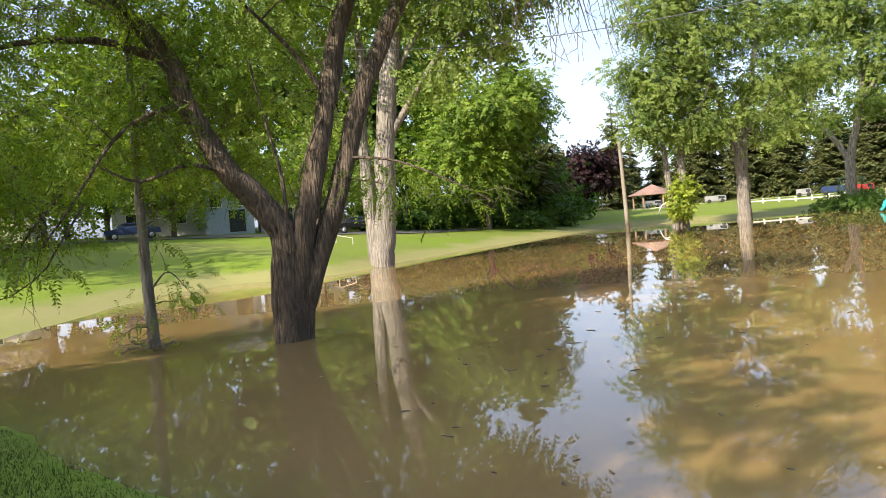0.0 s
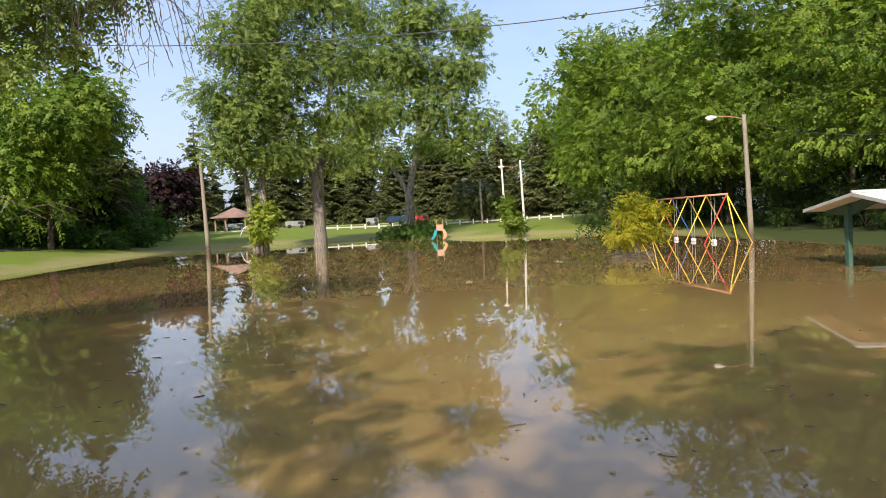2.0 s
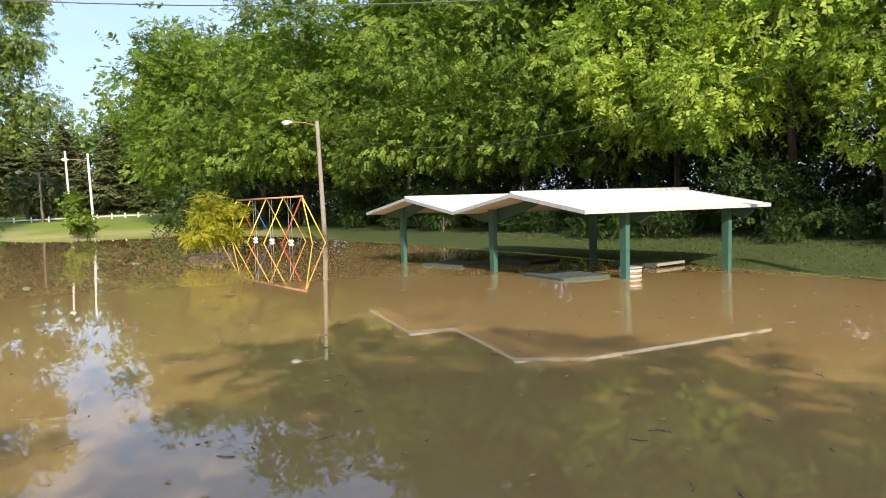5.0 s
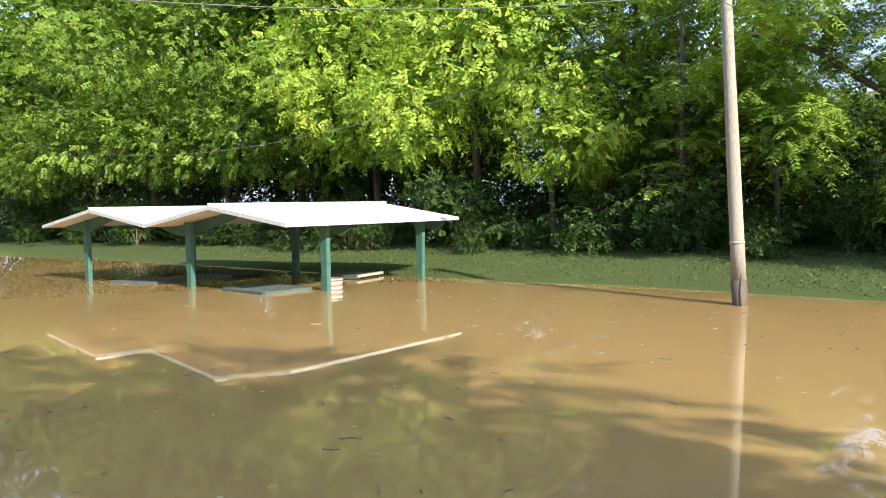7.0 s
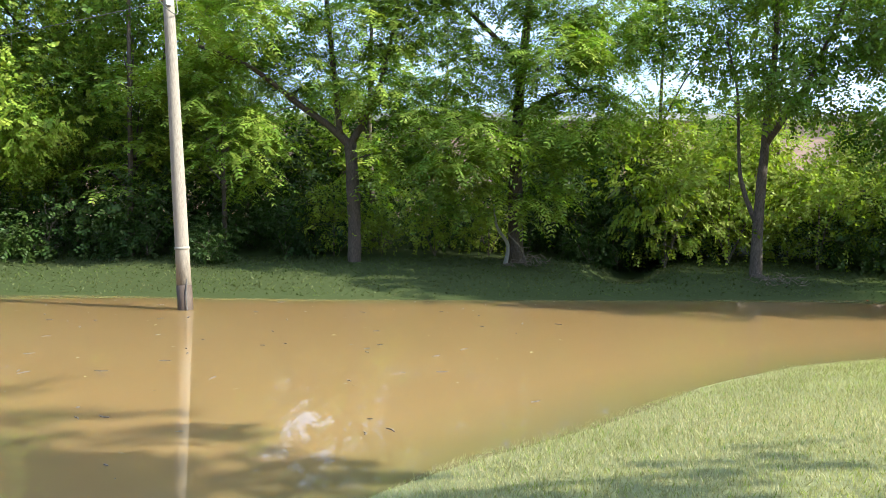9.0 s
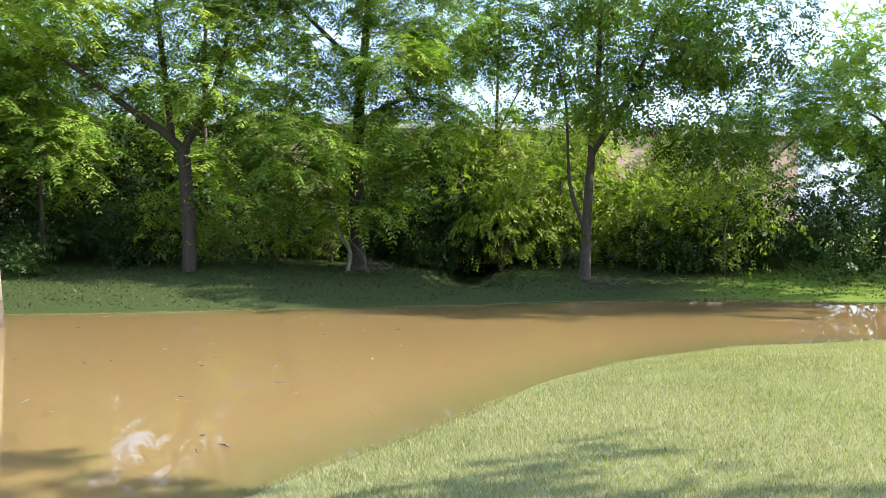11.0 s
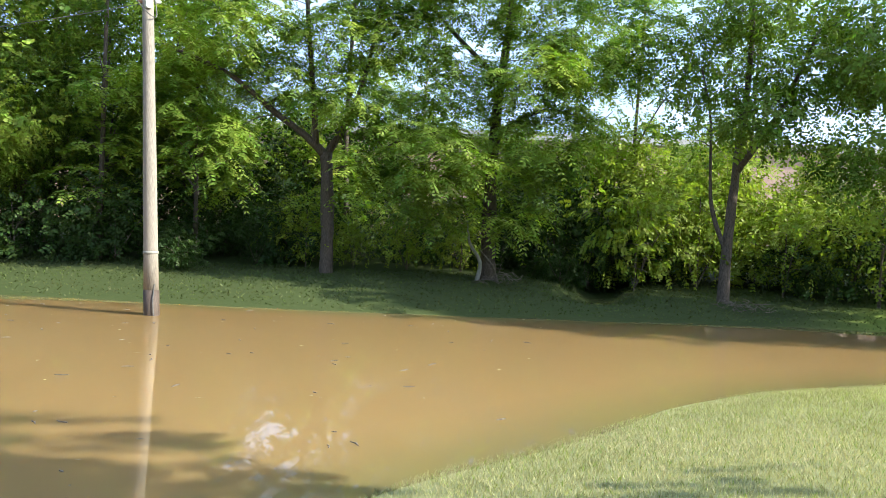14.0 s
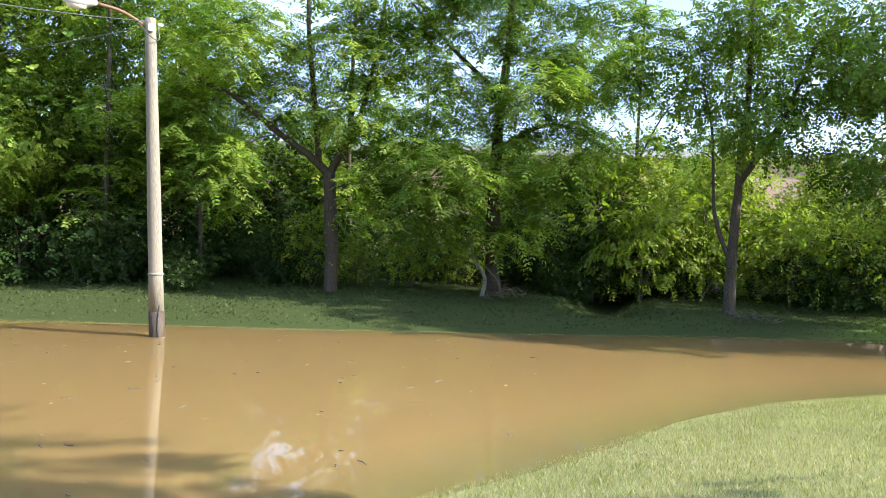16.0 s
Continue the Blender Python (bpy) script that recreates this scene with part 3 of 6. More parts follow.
def pole(label, base, top, r, wet=0.5, mat=WOOD_POLE, wet_mat=WOOD_WET, name="utility_pole"):
    t = thing(name, (base[0], base[1], 0), label, "pole")
    b, e = Vector((0, 0, -0.9)), Vector((top[0] - base[0], top[1] - base[1], top[2]))
    axis = lambda z: b.lerp(e, (z + 0.9) / (top[2] + 0.9))
    part("shaft", Shape().tube([axis(z) for z in spread(wet, top[2], 9)], spread(r * 0.97, r * 0.72, 9), 14, 0.06).mesh("shaft", mat, True), t)
    part("butt", Shape().tube([axis(z) for z in spread(-0.9, wet, 4)], [r * 1.03] * 4, 14, 0.06).mesh("butt", wet_mat, True), t, "dark wet foot of the pole")
    return t, axis


pole_d, axis_d = pole("tall weathered wooden lamp pole standing in the flood water", (17.1, -7.53), (17.63, -7.42, 7.1), 0.165, 0.55)
part("band", Shape().tube([axis_d(1.35), axis_d(1.41)], 0.168, 14).mesh("band", PALE_WOOD, True), pole_d, "pale band round the pole")
cobra_lamp(pole_d, axis_d(6.85), axis_d(7.25) + Vector((0.45, 1.05, 0.06)), (0.4, 0.9, 0.02), 1.0)
part("bracket", Shape().box((0.10, 0.14, 0.16), Matrix.Translation(axis_d(6.86) + Vector((-0.14, 0.05, 0))), 0.015).mesh("bracket", GALV), pole_d, "grey bracket of the arm")
part("insulator", Shape().tube([axis_d(6.98) + Vector((-0.02, -0.16, 0)), axis_d(6.98) + Vector((-0.02, -0.28, 0.02))], [0.05, 0.03], 8).mesh("insulator", CAR_WHITE, True), pole_d, "white insulator")
part("drip_wire", Shape().tube(curve_pts([axis_d(6.98) + Vector((-.05, -.15, 0)), axis_d(6.6) + Vector((-.18, -.1, 0)), axis_d(6.7) + Vector((-.25, .2, 0)), axis_d(6.95) + Vector((-.15, .35, 0))], 5), 0.012, 5).mesh("drip_wire", WIRE), pole_d, "looped black lead")
part("ground_wire", Shape().tube(curve_pts([axis_d(-.3) + Vector((-.2, .02, 0)), axis_d(.3) + Vector((-.19, .05, 0)), axis_d(.7) + Vector((-.17, 0, 0))], 4), 0.012, 5).mesh("ground_wire", WIRE), pole_d, "loose wire at the foot")

pole_b, axis_b = pole("slender brown wooden lamp pole beside the swings", (46.0, 23.2), (45.75, 23.35, 7.75), 0.17, 0.4)
cobra_lamp(pole_b, axis_b(7.45), (-1.05, 1.55, 7.7), (-0.55, 0.75, -0.02), 0.95)
pole_a, _ = pole("weathered utility pole at the far shore", (35.5, 76.3), (35.3, 76.6, 9.4), 0.24, 0.5)
pole_c, axis_c = pole("pale lamp pole at the water's edge", (64.4, 58.5), (64.24, 58.7, 8.3), 0.15, 0.3, PALE_POLE, PALE_POLE)
cobra_lamp(pole_c, axis_c(7.5), (-1.4, 1.5, 7.7), (-0.65, 0.7, 0), 1.0)
pole_e, _ = pole("pale bare pole behind a leafy bush", (72.7, 69.3), (72.5, 69.5, 9.5), 0.16, 0.3, PALE_POLE, PALE_POLE)
pole_f, axis_f = pole("distant brown lamp pole by the path", (91.7, 92.8), (91.6, 92.9, 8.6), 0.2, 0.3)
cobra_lamp(pole_f, axis_f(8.3), (-1.6, 1.5, 8.6), (-0.7, 0.7, 0), 1.6)


def cable(label, a, b, sag, r=0.014):
    pts = [Vector(a).lerp(Vector(b), s / 24) - Vector((0, 0, sag * 4 * (s / 24) * (1 - s / 24))) for s in range(25)]
    tagged(new("overhead_cable", Shape().tube(pts, r, 5).mesh("overhead_cable", WIRE)), label, "cable")


cable("twisted service cable sagging from the lamp pole", (17.6, -7.35, 7.02), (1.6, 24.4, 7.9), 2.15, 0.009)
cable("thin dark cable between the two lamp poles", (17.6, -7.35, 6.9), (45.78, 23.3, 7.5), 2.55, 0.008)
cable("thin cable between the distant poles", (72.5, 69.5, 9.3), (35.1, 76.9, 9.1), 0.6, 0.02)
cable("thin cable along the far poles", (72.5, 69.5, 9.2), (91.6, 92.9, 8.5), 0.5, 0.02)

# ---- picnic shelter ----
U, W = Vector((-0.642, -0.767, 0)), Vector((0.740, -0.673, 0))   # along the gables, and into the depth
shelter = thing("picnic_shelter", (0, 0, 0), "open picnic shelter with two white metal gables on green posts, flooded", "shelter")
E0, DEPTH, BAY, EAVE, RIDGE = Vector((29.05, 12.73, 0)), 7.27, 6.4, 1.93, 2.44


def roof_at(s, d, lift=0.0):
    """A point of the roof: s metres along the gables, d into the depth."""
    f = (s % BAY) / BAY if s < 2 * BAY - 1e-6 else 1.0
    z = EAVE + (RIDGE - EAVE) * (1 - abs(2 * f - 1))
    p = E0 + U * s + W * d
    return Vector((p.x, p.y, z + lift))


for bay in range(2):
    for half in range(2):
        s0 = bay * BAY + half * BAY / 2
        s1 = s0 + BAY / 2 - (1e-4 if half else 0)
        sheet, n = Shape(), 44
        vs, fs = [], []
        for i in range(n + 1):          # ribs run down the slope, one after another into the depth
            d = DEPTH * i / n
            rib = 0.022 if i % 2 else 0.0
            vs += [roof_at(s0, d, 0.03 + rib), roof_at(s1, d, 0.03 + rib)]
        for i in range(n):
            fs.append((2 * i, 2 * i + 1, 2 * i + 3, 2 * i + 2))
        sheet.add(vs, fs)
        panel = part("roof_panel", sheet.mesh("roof_panel", WHITE_METAL), shelter, "ribbed white metal roof sheet")
        under = Shape().slab([roof_at(s0, 0.02, 0.0), roof_at(s1, 0.02, 0.0), roof_at(s1, DEPTH - 0.02, 0.0), roof_at(s0, DEPTH - 0.02, 0.0)], 0.035)
        part("soffit", under.mesh("soffit", SOFFIT), panel, "cream underside of the roof")
        for d in (-0.015, DEPTH + 0.015):
            a, b = roof_at(s0, d, 0.06), roof_at(s1, d, 0.06)
            part("fascia", Shape().slab([a - W * 0.02, b - W * 0.02, b + W * 0.02, a + W * 0.02], 0.11).mesh("fascia", TRIM), panel, "grey metal gable trim")
    c0, c1 = roof_at(bay * BAY + BAY / 2, -0.03, 0.07), roof_at(bay * BAY + BAY / 2, DEPTH + 0.03, 0.07)
    part("ridge_cap", Shape().tube([c0, c1], 0.07, 8).mesh("ridge_cap", TRIM, True), shelter, "rounded ridge cap")
for s in (0.02, 2 * BAY - 0.02):
    a, b = roof_at(s, 0, 0.05), roof_at(s, DEPTH, 0.05)
    part("eave_trim", Shape().slab([a - U * 0.03, a + U * 0.03, b + U * 0.03, b - U * 0.03], 0.10).mesh("eave_trim", TRIM), shelter, "grey eave trim")


def along(x, y):
    q = Vector((x, y, 0)) - E0
    return q.dot(U), q.dot(W)


FRAMES = [((28.58, 11.02), 4.2), ((24.92, 6.48), 4.2), ((22.79, 2.11), 4.18)]
for (px_, py_), gap in FRAMES:
    for row in range(2):
        p = Vector((px_, py_, 0)) + W * gap * row
        s, d = along(p.x, p.y)
        top = roof_at(s, d).z - 0.08
        h = top + 0.9
        sh = Shape()
        wide, thin = 0.28, 0.15
        low, high = wide * 0.62, wide
        cor = lambda w, z: [Vector((p.x, p.y, z)) + U * a * w / 2 + W * b * thin / 2 for a, b in ((-1, -1), (1, -1), (1, 1), (-1, 1))]
        sh.add(cor(low, -0.9) + cor(high, top), [(3, 2, 1, 0), (4, 5, 6, 7), (0, 1, 5, 4), (1, 2, 6, 5), (2, 3, 7, 6), (3, 0, 4, 7)])
        post = part("post", sh.mesh("post", GREEN_STEEL), shelter, "tapered green steel post")
        for way in (-1, 1):
            reach = min(2.6, (2 * BAY - 0.15 - s) if way > 0 else s - 0.15)
            if reach < 0.3:
                continue
            steps = [s + way * reach * k / 6 for k in range(7)]
            beam = Shape()
            up = [roof_at(q, d, -0.045) for q in steps]
            dn = [roof_at(q, d, -0.045 - (0.42 - 0.30 * k / 6)) for k, q in enumerate(steps)]
            vs = [u + W * o for o in (-0.06, 0.06) for u in up + dn]
            k = len(up)
            fs = []
            for i in range(k - 1):
                fs += [(i, i + 1, k + i + 1, k + i), (2 * k + i, 3 * k + i, 3 * k + i + 1, 2 * k + i + 1), (i, 2 * k + i, 2 * k + i + 1, i + 1), (k + i, k + i + 1, 3 * k + i + 1, 3 * k + i)]
            beam.add(vs, fs)
            part("haunch_beam", beam.mesh("haunch_beam", GREEN_STEEL), post, "green tapered roof beam")


def picnic_table(place, turn, label, top_z=0.26, long=2.5, ends=GREEN_WOOD):
    t = thing("picnic_table", (*place, 0), label, "table", "tables under the shelter", turn=turn)
    for i in range(8):
        part("top_plank", Shape().box((long, 0.185, 0.05), pose(0, -0.7 + 0.2 * i, top_z, 0, 0, 0), 0.008).mesh("top_plank", GREEN_WOOD), t)
    for sx in (-1, 1):
        part("end_cap", Shape().box((0.05, 1.62, 0.09), pose(sx * (long / 2 + 0.03), 0, top_z - 0.02), 0.008).mesh("end_cap", ends), t, "worn end board")
        part("leg", Shape().box((0.09, 0.09, 1.0), pose(sx * (long / 2 - 0.35), 0.22, top_z - 0.53), 0.005).mesh("leg", GREEN_STEEL), t)
        part("leg", Shape().box((0.09, 0.09, 1.0), pose(sx * (long / 2 - 0.35), -0.22, top_z - 0.53), 0.005).mesh("leg", GREEN_STEEL), t)
    for sy in (-1, 1):
        part("apron_board", Shape().box((long, 0.05, 0.13), pose(0, sy * 0.82, top_z - 0.045), 0.008).mesh("apron_board", GREEN_WOOD), t)
    return t


picnic_table((23.4, 3.9), 43, "green wooden picnic table flooded up to its top", 0.05, 2.1)
picnic_table((27.6, 8.6), 63, "green wooden picnic table in the shelter's shade, flooded", 0.05, 1.9)
picnic_table((27.15, 1.75), 60, "picnic table with a pale end board under water to its top", 0.12, 1.7, PALE_WOOD)
picnic_table((29.3, 6.4), 60, "dark picnic table deep in the shelter's shade", 0.09, 2.0)
barrel = thing("litter_barrel", (23.1, 1.98, 0), "round litter barrel with white and brown bands, half sunk", "barrel")
for k, (z0, z1, m) in enumerate(((-0.6, 0.02, RUST), (0.02, 0.09, CONCRETE), (0.09, 0.17, RUST), (0.17, 0.24, CONCRETE), (0.24, 0.29, RUST))):
    part("band", Shape().tube([(0, 0, z0), (0, 0, z1)], 0.31 if k % 2 else 0.305, 20).mesh("band", m, True), barrel, "" if k else "rust-brown barrel wall")
part("rim", Shape().tube([(0.32 * math.cos(a), 0.32 * math.sin(a), 0.295) for a in spread(0, 2 * math.pi, 21)], 0.018, 6).mesh("rim", TRIM, True), barrel, "pale rolled rim")

# ---- swings ----
swing = thing("swing_set", (0, 0, 0), "tall yellow, red and blue pipe swing set in the flood water", "swing set")
S0, S1 = Vector((43.39, 23.37, 2.94)), Vector((51.17, 33.07, 2.92))
ALONG = (S1 - S0).normalized()
SPREAD = Vector((0.78, -0.627, 0))
part("top_bar", Shape().tube([S0 - ALONG * 0.1, S1 + ALONG * 0.1], 0.062, 10).mesh("top_bar", SALMON, True), swing, "faded red top pipe")
LEGS = [(YELLOW, RED), (YELLOW, BLUE), (YELLOW, YELLOW), (YELLOW, YELLOW), (RED, YELLOW)]
for i, (m_near, m_far) in enumerate(LEGS):
    p = S1.lerp(S0, i / 4)
    for way, m in ((-1, m_near), (1, m_far)):
        part("leg", Shape().tube([p, p + SPREAD * way * 1.85 - Vector((0, 0, 3.75))], 0.036, 8).mesh("leg", m, True), swing)
for p, way in ((S0, -1), (S1, 1)):
    part("leg", Shape().tube([p, p + SPREAD * 0.55 * -way + ALONG * way * 0.4 - Vector((0, 0, 3.75))], 0.036, 8).mesh("leg", YELLOW, True), swing)
for f in (0.30, 0.56, 0.83):
    p = S1.lerp(S0, f)
    seat = part("swing_seat", Shape().box((0.2, 0.5, 0.20), Matrix.Translation(p - Vector((0, 0, p.z - 0.10))) @ Matrix.Rotation(math.atan2(ALONG.y, ALONG.x) - math.pi / 2, 4, "Z"), 0.04).mesh("swing_seat", WHITE), swing, "white bucket swing seat")
    for o in (-0.24, 0.24):
        part("chain", Shape().tube([p + ALONG * o, p + ALONG * o - Vector((0, 0, p.z - 0.15))], 0.012, 5).mesh("chain", GALV), seat)

# ---- playground at the far shore ----
slide = thing("playground_slide", (55.2, 62.4, 0.05), "small play tower with teal and orange slides at the water's edge", "slide", turn=-41)
for sx in (-0.45, 0.45):
    for sy in (-0.45, 0.45):
        part("post", Shape().box((0.12, 0.12, 3.6), pose(sx, sy, 1.1), 0.01).mesh("post", TIMBER), slide, "brown tower post")
part("deck", Shape().box((1.0, 1.0, 0.1), pose(0, 0, 1.3), 0.01).mesh("deck", TIMBER), slide)
part("panel", Shape().box((0.9, 0.06, 0.8), pose(0, -0.5, 1.75), 0.02).mesh("panel", SALMON), slide, "faded red side panel")
part("panel", Shape().box((0.06, 0.9, 0.9), pose(0.52, 0, 1.7), 0.02).mesh("panel", TEAL), slide, "teal side panel")
for m, way, lab in ((TEAL, -1, "curved teal slide"), (ORANGE, 1, "orange slide")):
    line = curve_pts([(way * 0.3, -0.3, 1.45), (way * 0.6, -0.7, 1.1), (way * 0.8, -1.1, 0.5), (way * 0.5 if way > 0 else -1.1, -1.6, 0.12)], 5)
    sh = Shape()
    for o in (-0.22, 0.22):
        sh.tube([q + Vector((o * 0.8, 0, 0.08)) for q in line], 0.05, 6)
    sh.tube(line, 0.13, 8)
    part("slide_chute", sh.mesh("slide_chute", m, True), slide, lab)

slide.scale = (0.75, 0.75, 0.75)

climber = thing("play_climber", (52.0, 97.0, gz(52, 97)), "low white pipe climber with bent bars on the lawn", "climber")
for i in range(5):
    a = i * 1.256
    part("bar", Shape().tube(curve_pts([(2.2 * math.cos(a), 2.2 * math.sin(a), -0.1), (1.5 * math.cos(a + .3), 1.5 * math.sin(a + .3), 1.3), (0.4 * math.cos(a), 0.4 * math.sin(a), 1.7)], 4), 0.06, 6).mesh("bar", (WHITE, TEAL, WHITE, YELLOW, WHITE)[i], True), climber)
part("ring", Shape().tube([(1.5 * math.cos(a), 1.5 * math.sin(a), 1.3) for a in spread(0, 6.283, 16)], 0.05, 6).mesh("ring", WHITE, True), climber)
rail = thing("handrail", (4.6, 58.5, gz(4.6, 58.5)), "bent pale pipe handrail on the lawn", "rail", turn=-8)
for y in (0.0, 0.55):
    part("rail", Shape().tube([(-0.75, y, -0.1), (-0.75, y, 0.72), (0.5, y, 0.42), (0.5, y, -0.2)], 0.022, 6).mesh("rail", PALE_POLE), rail)

frame_swing = thing("far_swing_frame", (92, 112, gz(92, 112)), "green pipe swing frame beside the far path", "swing set")
for sx in (-2.2, 2.2):
    part("leg", Shape().tube([(sx, -0.8, 0), (sx, 0, 2.7), (sx, 0.8, 0)], 0.07, 6).mesh("leg", GREEN_STEEL, True), frame_swing)
part("top_bar", Shape().tube([(-2.3, 0, 2.7), (2.3, 0, 2.7)], 0.07, 6).mesh("top_bar", GREEN_STEEL, True), frame_swing)

# low white barrier with short posts along the far path
barrier = thing("path_barrier", (0, 0, 0), "low white barrier with short posts along the far path", "barrier")
edge = curve_pts([(71.5, 110, 0), (81, 103.5, 0), (89.5, 96, 0), (97.5, 88, 0), (103, 80, 0)], 5)
for k, (a, b) in enumerate(zip(edge, edge[1:])):
    p, q = Vector((a.x, a.y, gz(a.x, a.y) + 0.35)), Vector((b.x, b.y, gz(b.x, b.y) + 0.35))
    part("rail", Shape().box(((q - p).length + 0.02, 0.12, 0.22), Matrix.Translation((p + q) / 2) @ (q - p).to_track_quat("X", "Z").to_matrix().to_4x4(), 0.02).mesh("rail", CONCRETE), barrier)
    part("post", Shape().box((0.2, 0.2, 0.9), Matrix.Translation((p.x, p.y, p.z - 0.02)), 0.03).mesh("post", WHITE), barrier)

# ---- gazebo ----
GZ = gz(66, 131)
gazebo = thing("gazebo", (66.4, 131.4, GZ), "open timber gazebo with a brown shingled pyramid roof", "gazebo", turn=-25)
half = 3.9
for i in range(6):
    a = i * math.pi / 3
    part("post", Shape().box((0.28, 0.28, 2.7), pose(half * 0.88 * math.cos(a), half * 0.88 * math.sin(a), 1.3), 0.02).mesh("post", TIMBER), gazebo, "pale brown timber post")
    b = a + math.pi / 3
    p = [(half * math.cos(q) * 1.12, half * math.sin(q) * 1.12, 2.55) for q in (a, b)]
    part("roof_panel", Shape().slab([p[0], p[1], (0.05 * math.cos(b), 0.05 * math.sin(b), 4.35), (0.05 * math.cos(a), 0.05 * math.sin(a), 4.35)], 0.12).mesh("roof_panel", SHINGLE), gazebo, "brown shingled roof plane")
    part("beam", Shape().tube([(half * 0.88 * math.cos(q), half * 0.88 * math.sin(q), 2.5) for q in (a, b)], 0.13, 4).mesh("beam", TIMBER), gazebo)
part("floor_slab", Shape().tube([(0, 0, -0.4), (0, 0, 0.08)], half, 6).mesh("floor_slab", CONCRETE), gazebo, "concrete floor slab")
for x, y in ((-1.0, 0.6), (1.4, -0.8)):
    gt = thing("picnic_table", (66.4 + x, 131.4 + y, GZ + 0.08), "teal picnic table inside the gazebo", "table", turn=20)
    part("tabletop", Shape().box((1.8, 0.75, 0.06), pose(0, 0, 0.75), 0.01).mesh("tabletop", TEAL), gt)
    for sy in (-1, 1):
        part("bench", Shape().box((1.8, 0.26, 0.05), pose(0, sy * 0.65, 0.45), 0.01).mesh("bench", TEAL), gt)
    for sx in (-0.6, 0.6):
        part("leg", Shape().box((0.08, 1.3, 0.08), pose(sx, 0, 0.42)).box((0.08, 0.5, 0.75), pose(sx, 0, 0.375)).mesh("leg", GALV), gt)


# ---- vehicles ----
def car(place, turn, paint, label, long=4.5, tall=1.45, name="parked_car"):
    t = thing(name, (*place, gz(*place)), label, "car", turn=turn)
    prof = [(-0.5, 0.32), (-0.49, 0.58), (-0.30, 0.66), (-0.17, 0.98), (0.18, 1.0), (0.36, 0.68), (0.49, 0.62), (0.5, 0.34)]
    wide = 0.88
    vs = [(x * long, s * wide * (0.86 if z > 0.8 else 1), z * tall) for s in (-1, 1) for x, z in prof]
    n = len(prof)
    fs = [tuple(range(n)), tuple(range(2 * n - 1, n - 1, -1))] + [(i, n + i, n + (i + 1) % n, (i + 1) % n) for i in range(n)]
    part("body", Shape().add(vs, fs).mesh("body", paint), t)
    for s in (-1, 1):
        part("side_window", Shape().box((long * 0.36, 0.03, tall * 0.22), pose(0.0, s * wide * 0.925, tall * 0.82, s * -14), 0.02).mesh("side_window", GLASS_DARK), t, "dark side window")
        for x in (-0.32, 0.33):
            wheel = part("wheel", Shape().tube([(x * long, s * (wide - 0.17), 0.33), (x * long, s * (wide + 0.02), 0.33)], 0.33, 16).mesh("wheel", RUBBER, True), t)
            part("rim", Shape().tube([(x * long, s * (wide + 0.0), 0.33), (x * long, s * (wide + 0.03), 0.33)], 0.2, 12).mesh("rim", GALV, True), wheel)
    return t


def van(place, turn, paint, label, long=6.0, tall=2.3, name="parked_van"):
    t = thing(name, (*place, gz(*place)), label, "van", turn=turn)
    part("body", Shape().box((long, 2.0, tall * 0.78), pose(0, 0, tall * 0.58), 0.12).mesh("body", paint), t)
    part("windscreen", Shape().box((0.05, 1.6, 0.6), pose(long / 2 + 0.0, 0, tall * 0.7), 0.01).mesh("windscreen", GLASS_DARK), t)
    for s in (-1, 1):
        part("side_window", Shape().box((long * 0.3, 0.04, 0.5), pose(long * 0.28, s, tall * 0.7), 0.01).mesh("side_window", GLASS_DARK), t)
        for x in (-0.3, 0.32):
            part("wheel", Shape().tube([(x * long, s * 0.82, 0.36), (x * long, s * 1.02, 0.36)], 0.36, 14).mesh("wheel", RUBBER, True), t)
    return t


car((-12.4, 70.0), 15, CAR_BLUE, "dark blue car parked beside the street")
car((6.6, 74), 25, CAR_BLACK, "black car parked in front of the white house")
car((-20.5, 68), 12, CAR_WHITE, "pale car parked beside the street")
van((80.5, 134), -28, CAR_SILVER, "silver van parked beyond the trees", 3.8, 1.4)
van((71, 141), -20, CAR_SILVER, "silver caravan parked behind the gazebo", 3.8, 1.4)
van((94, 119), -35, CAR_BLUE, "dark blue vehicle beside the far path", 3.6, 1.5)
van((97.5, 115.5), -35, CAR_RED, "red trailer beside the far path", 2.6, 1.4)
van((90.5, 122), -35, CAR_SILVER, "silver trailer beside the far path", 2.4, 1.4)


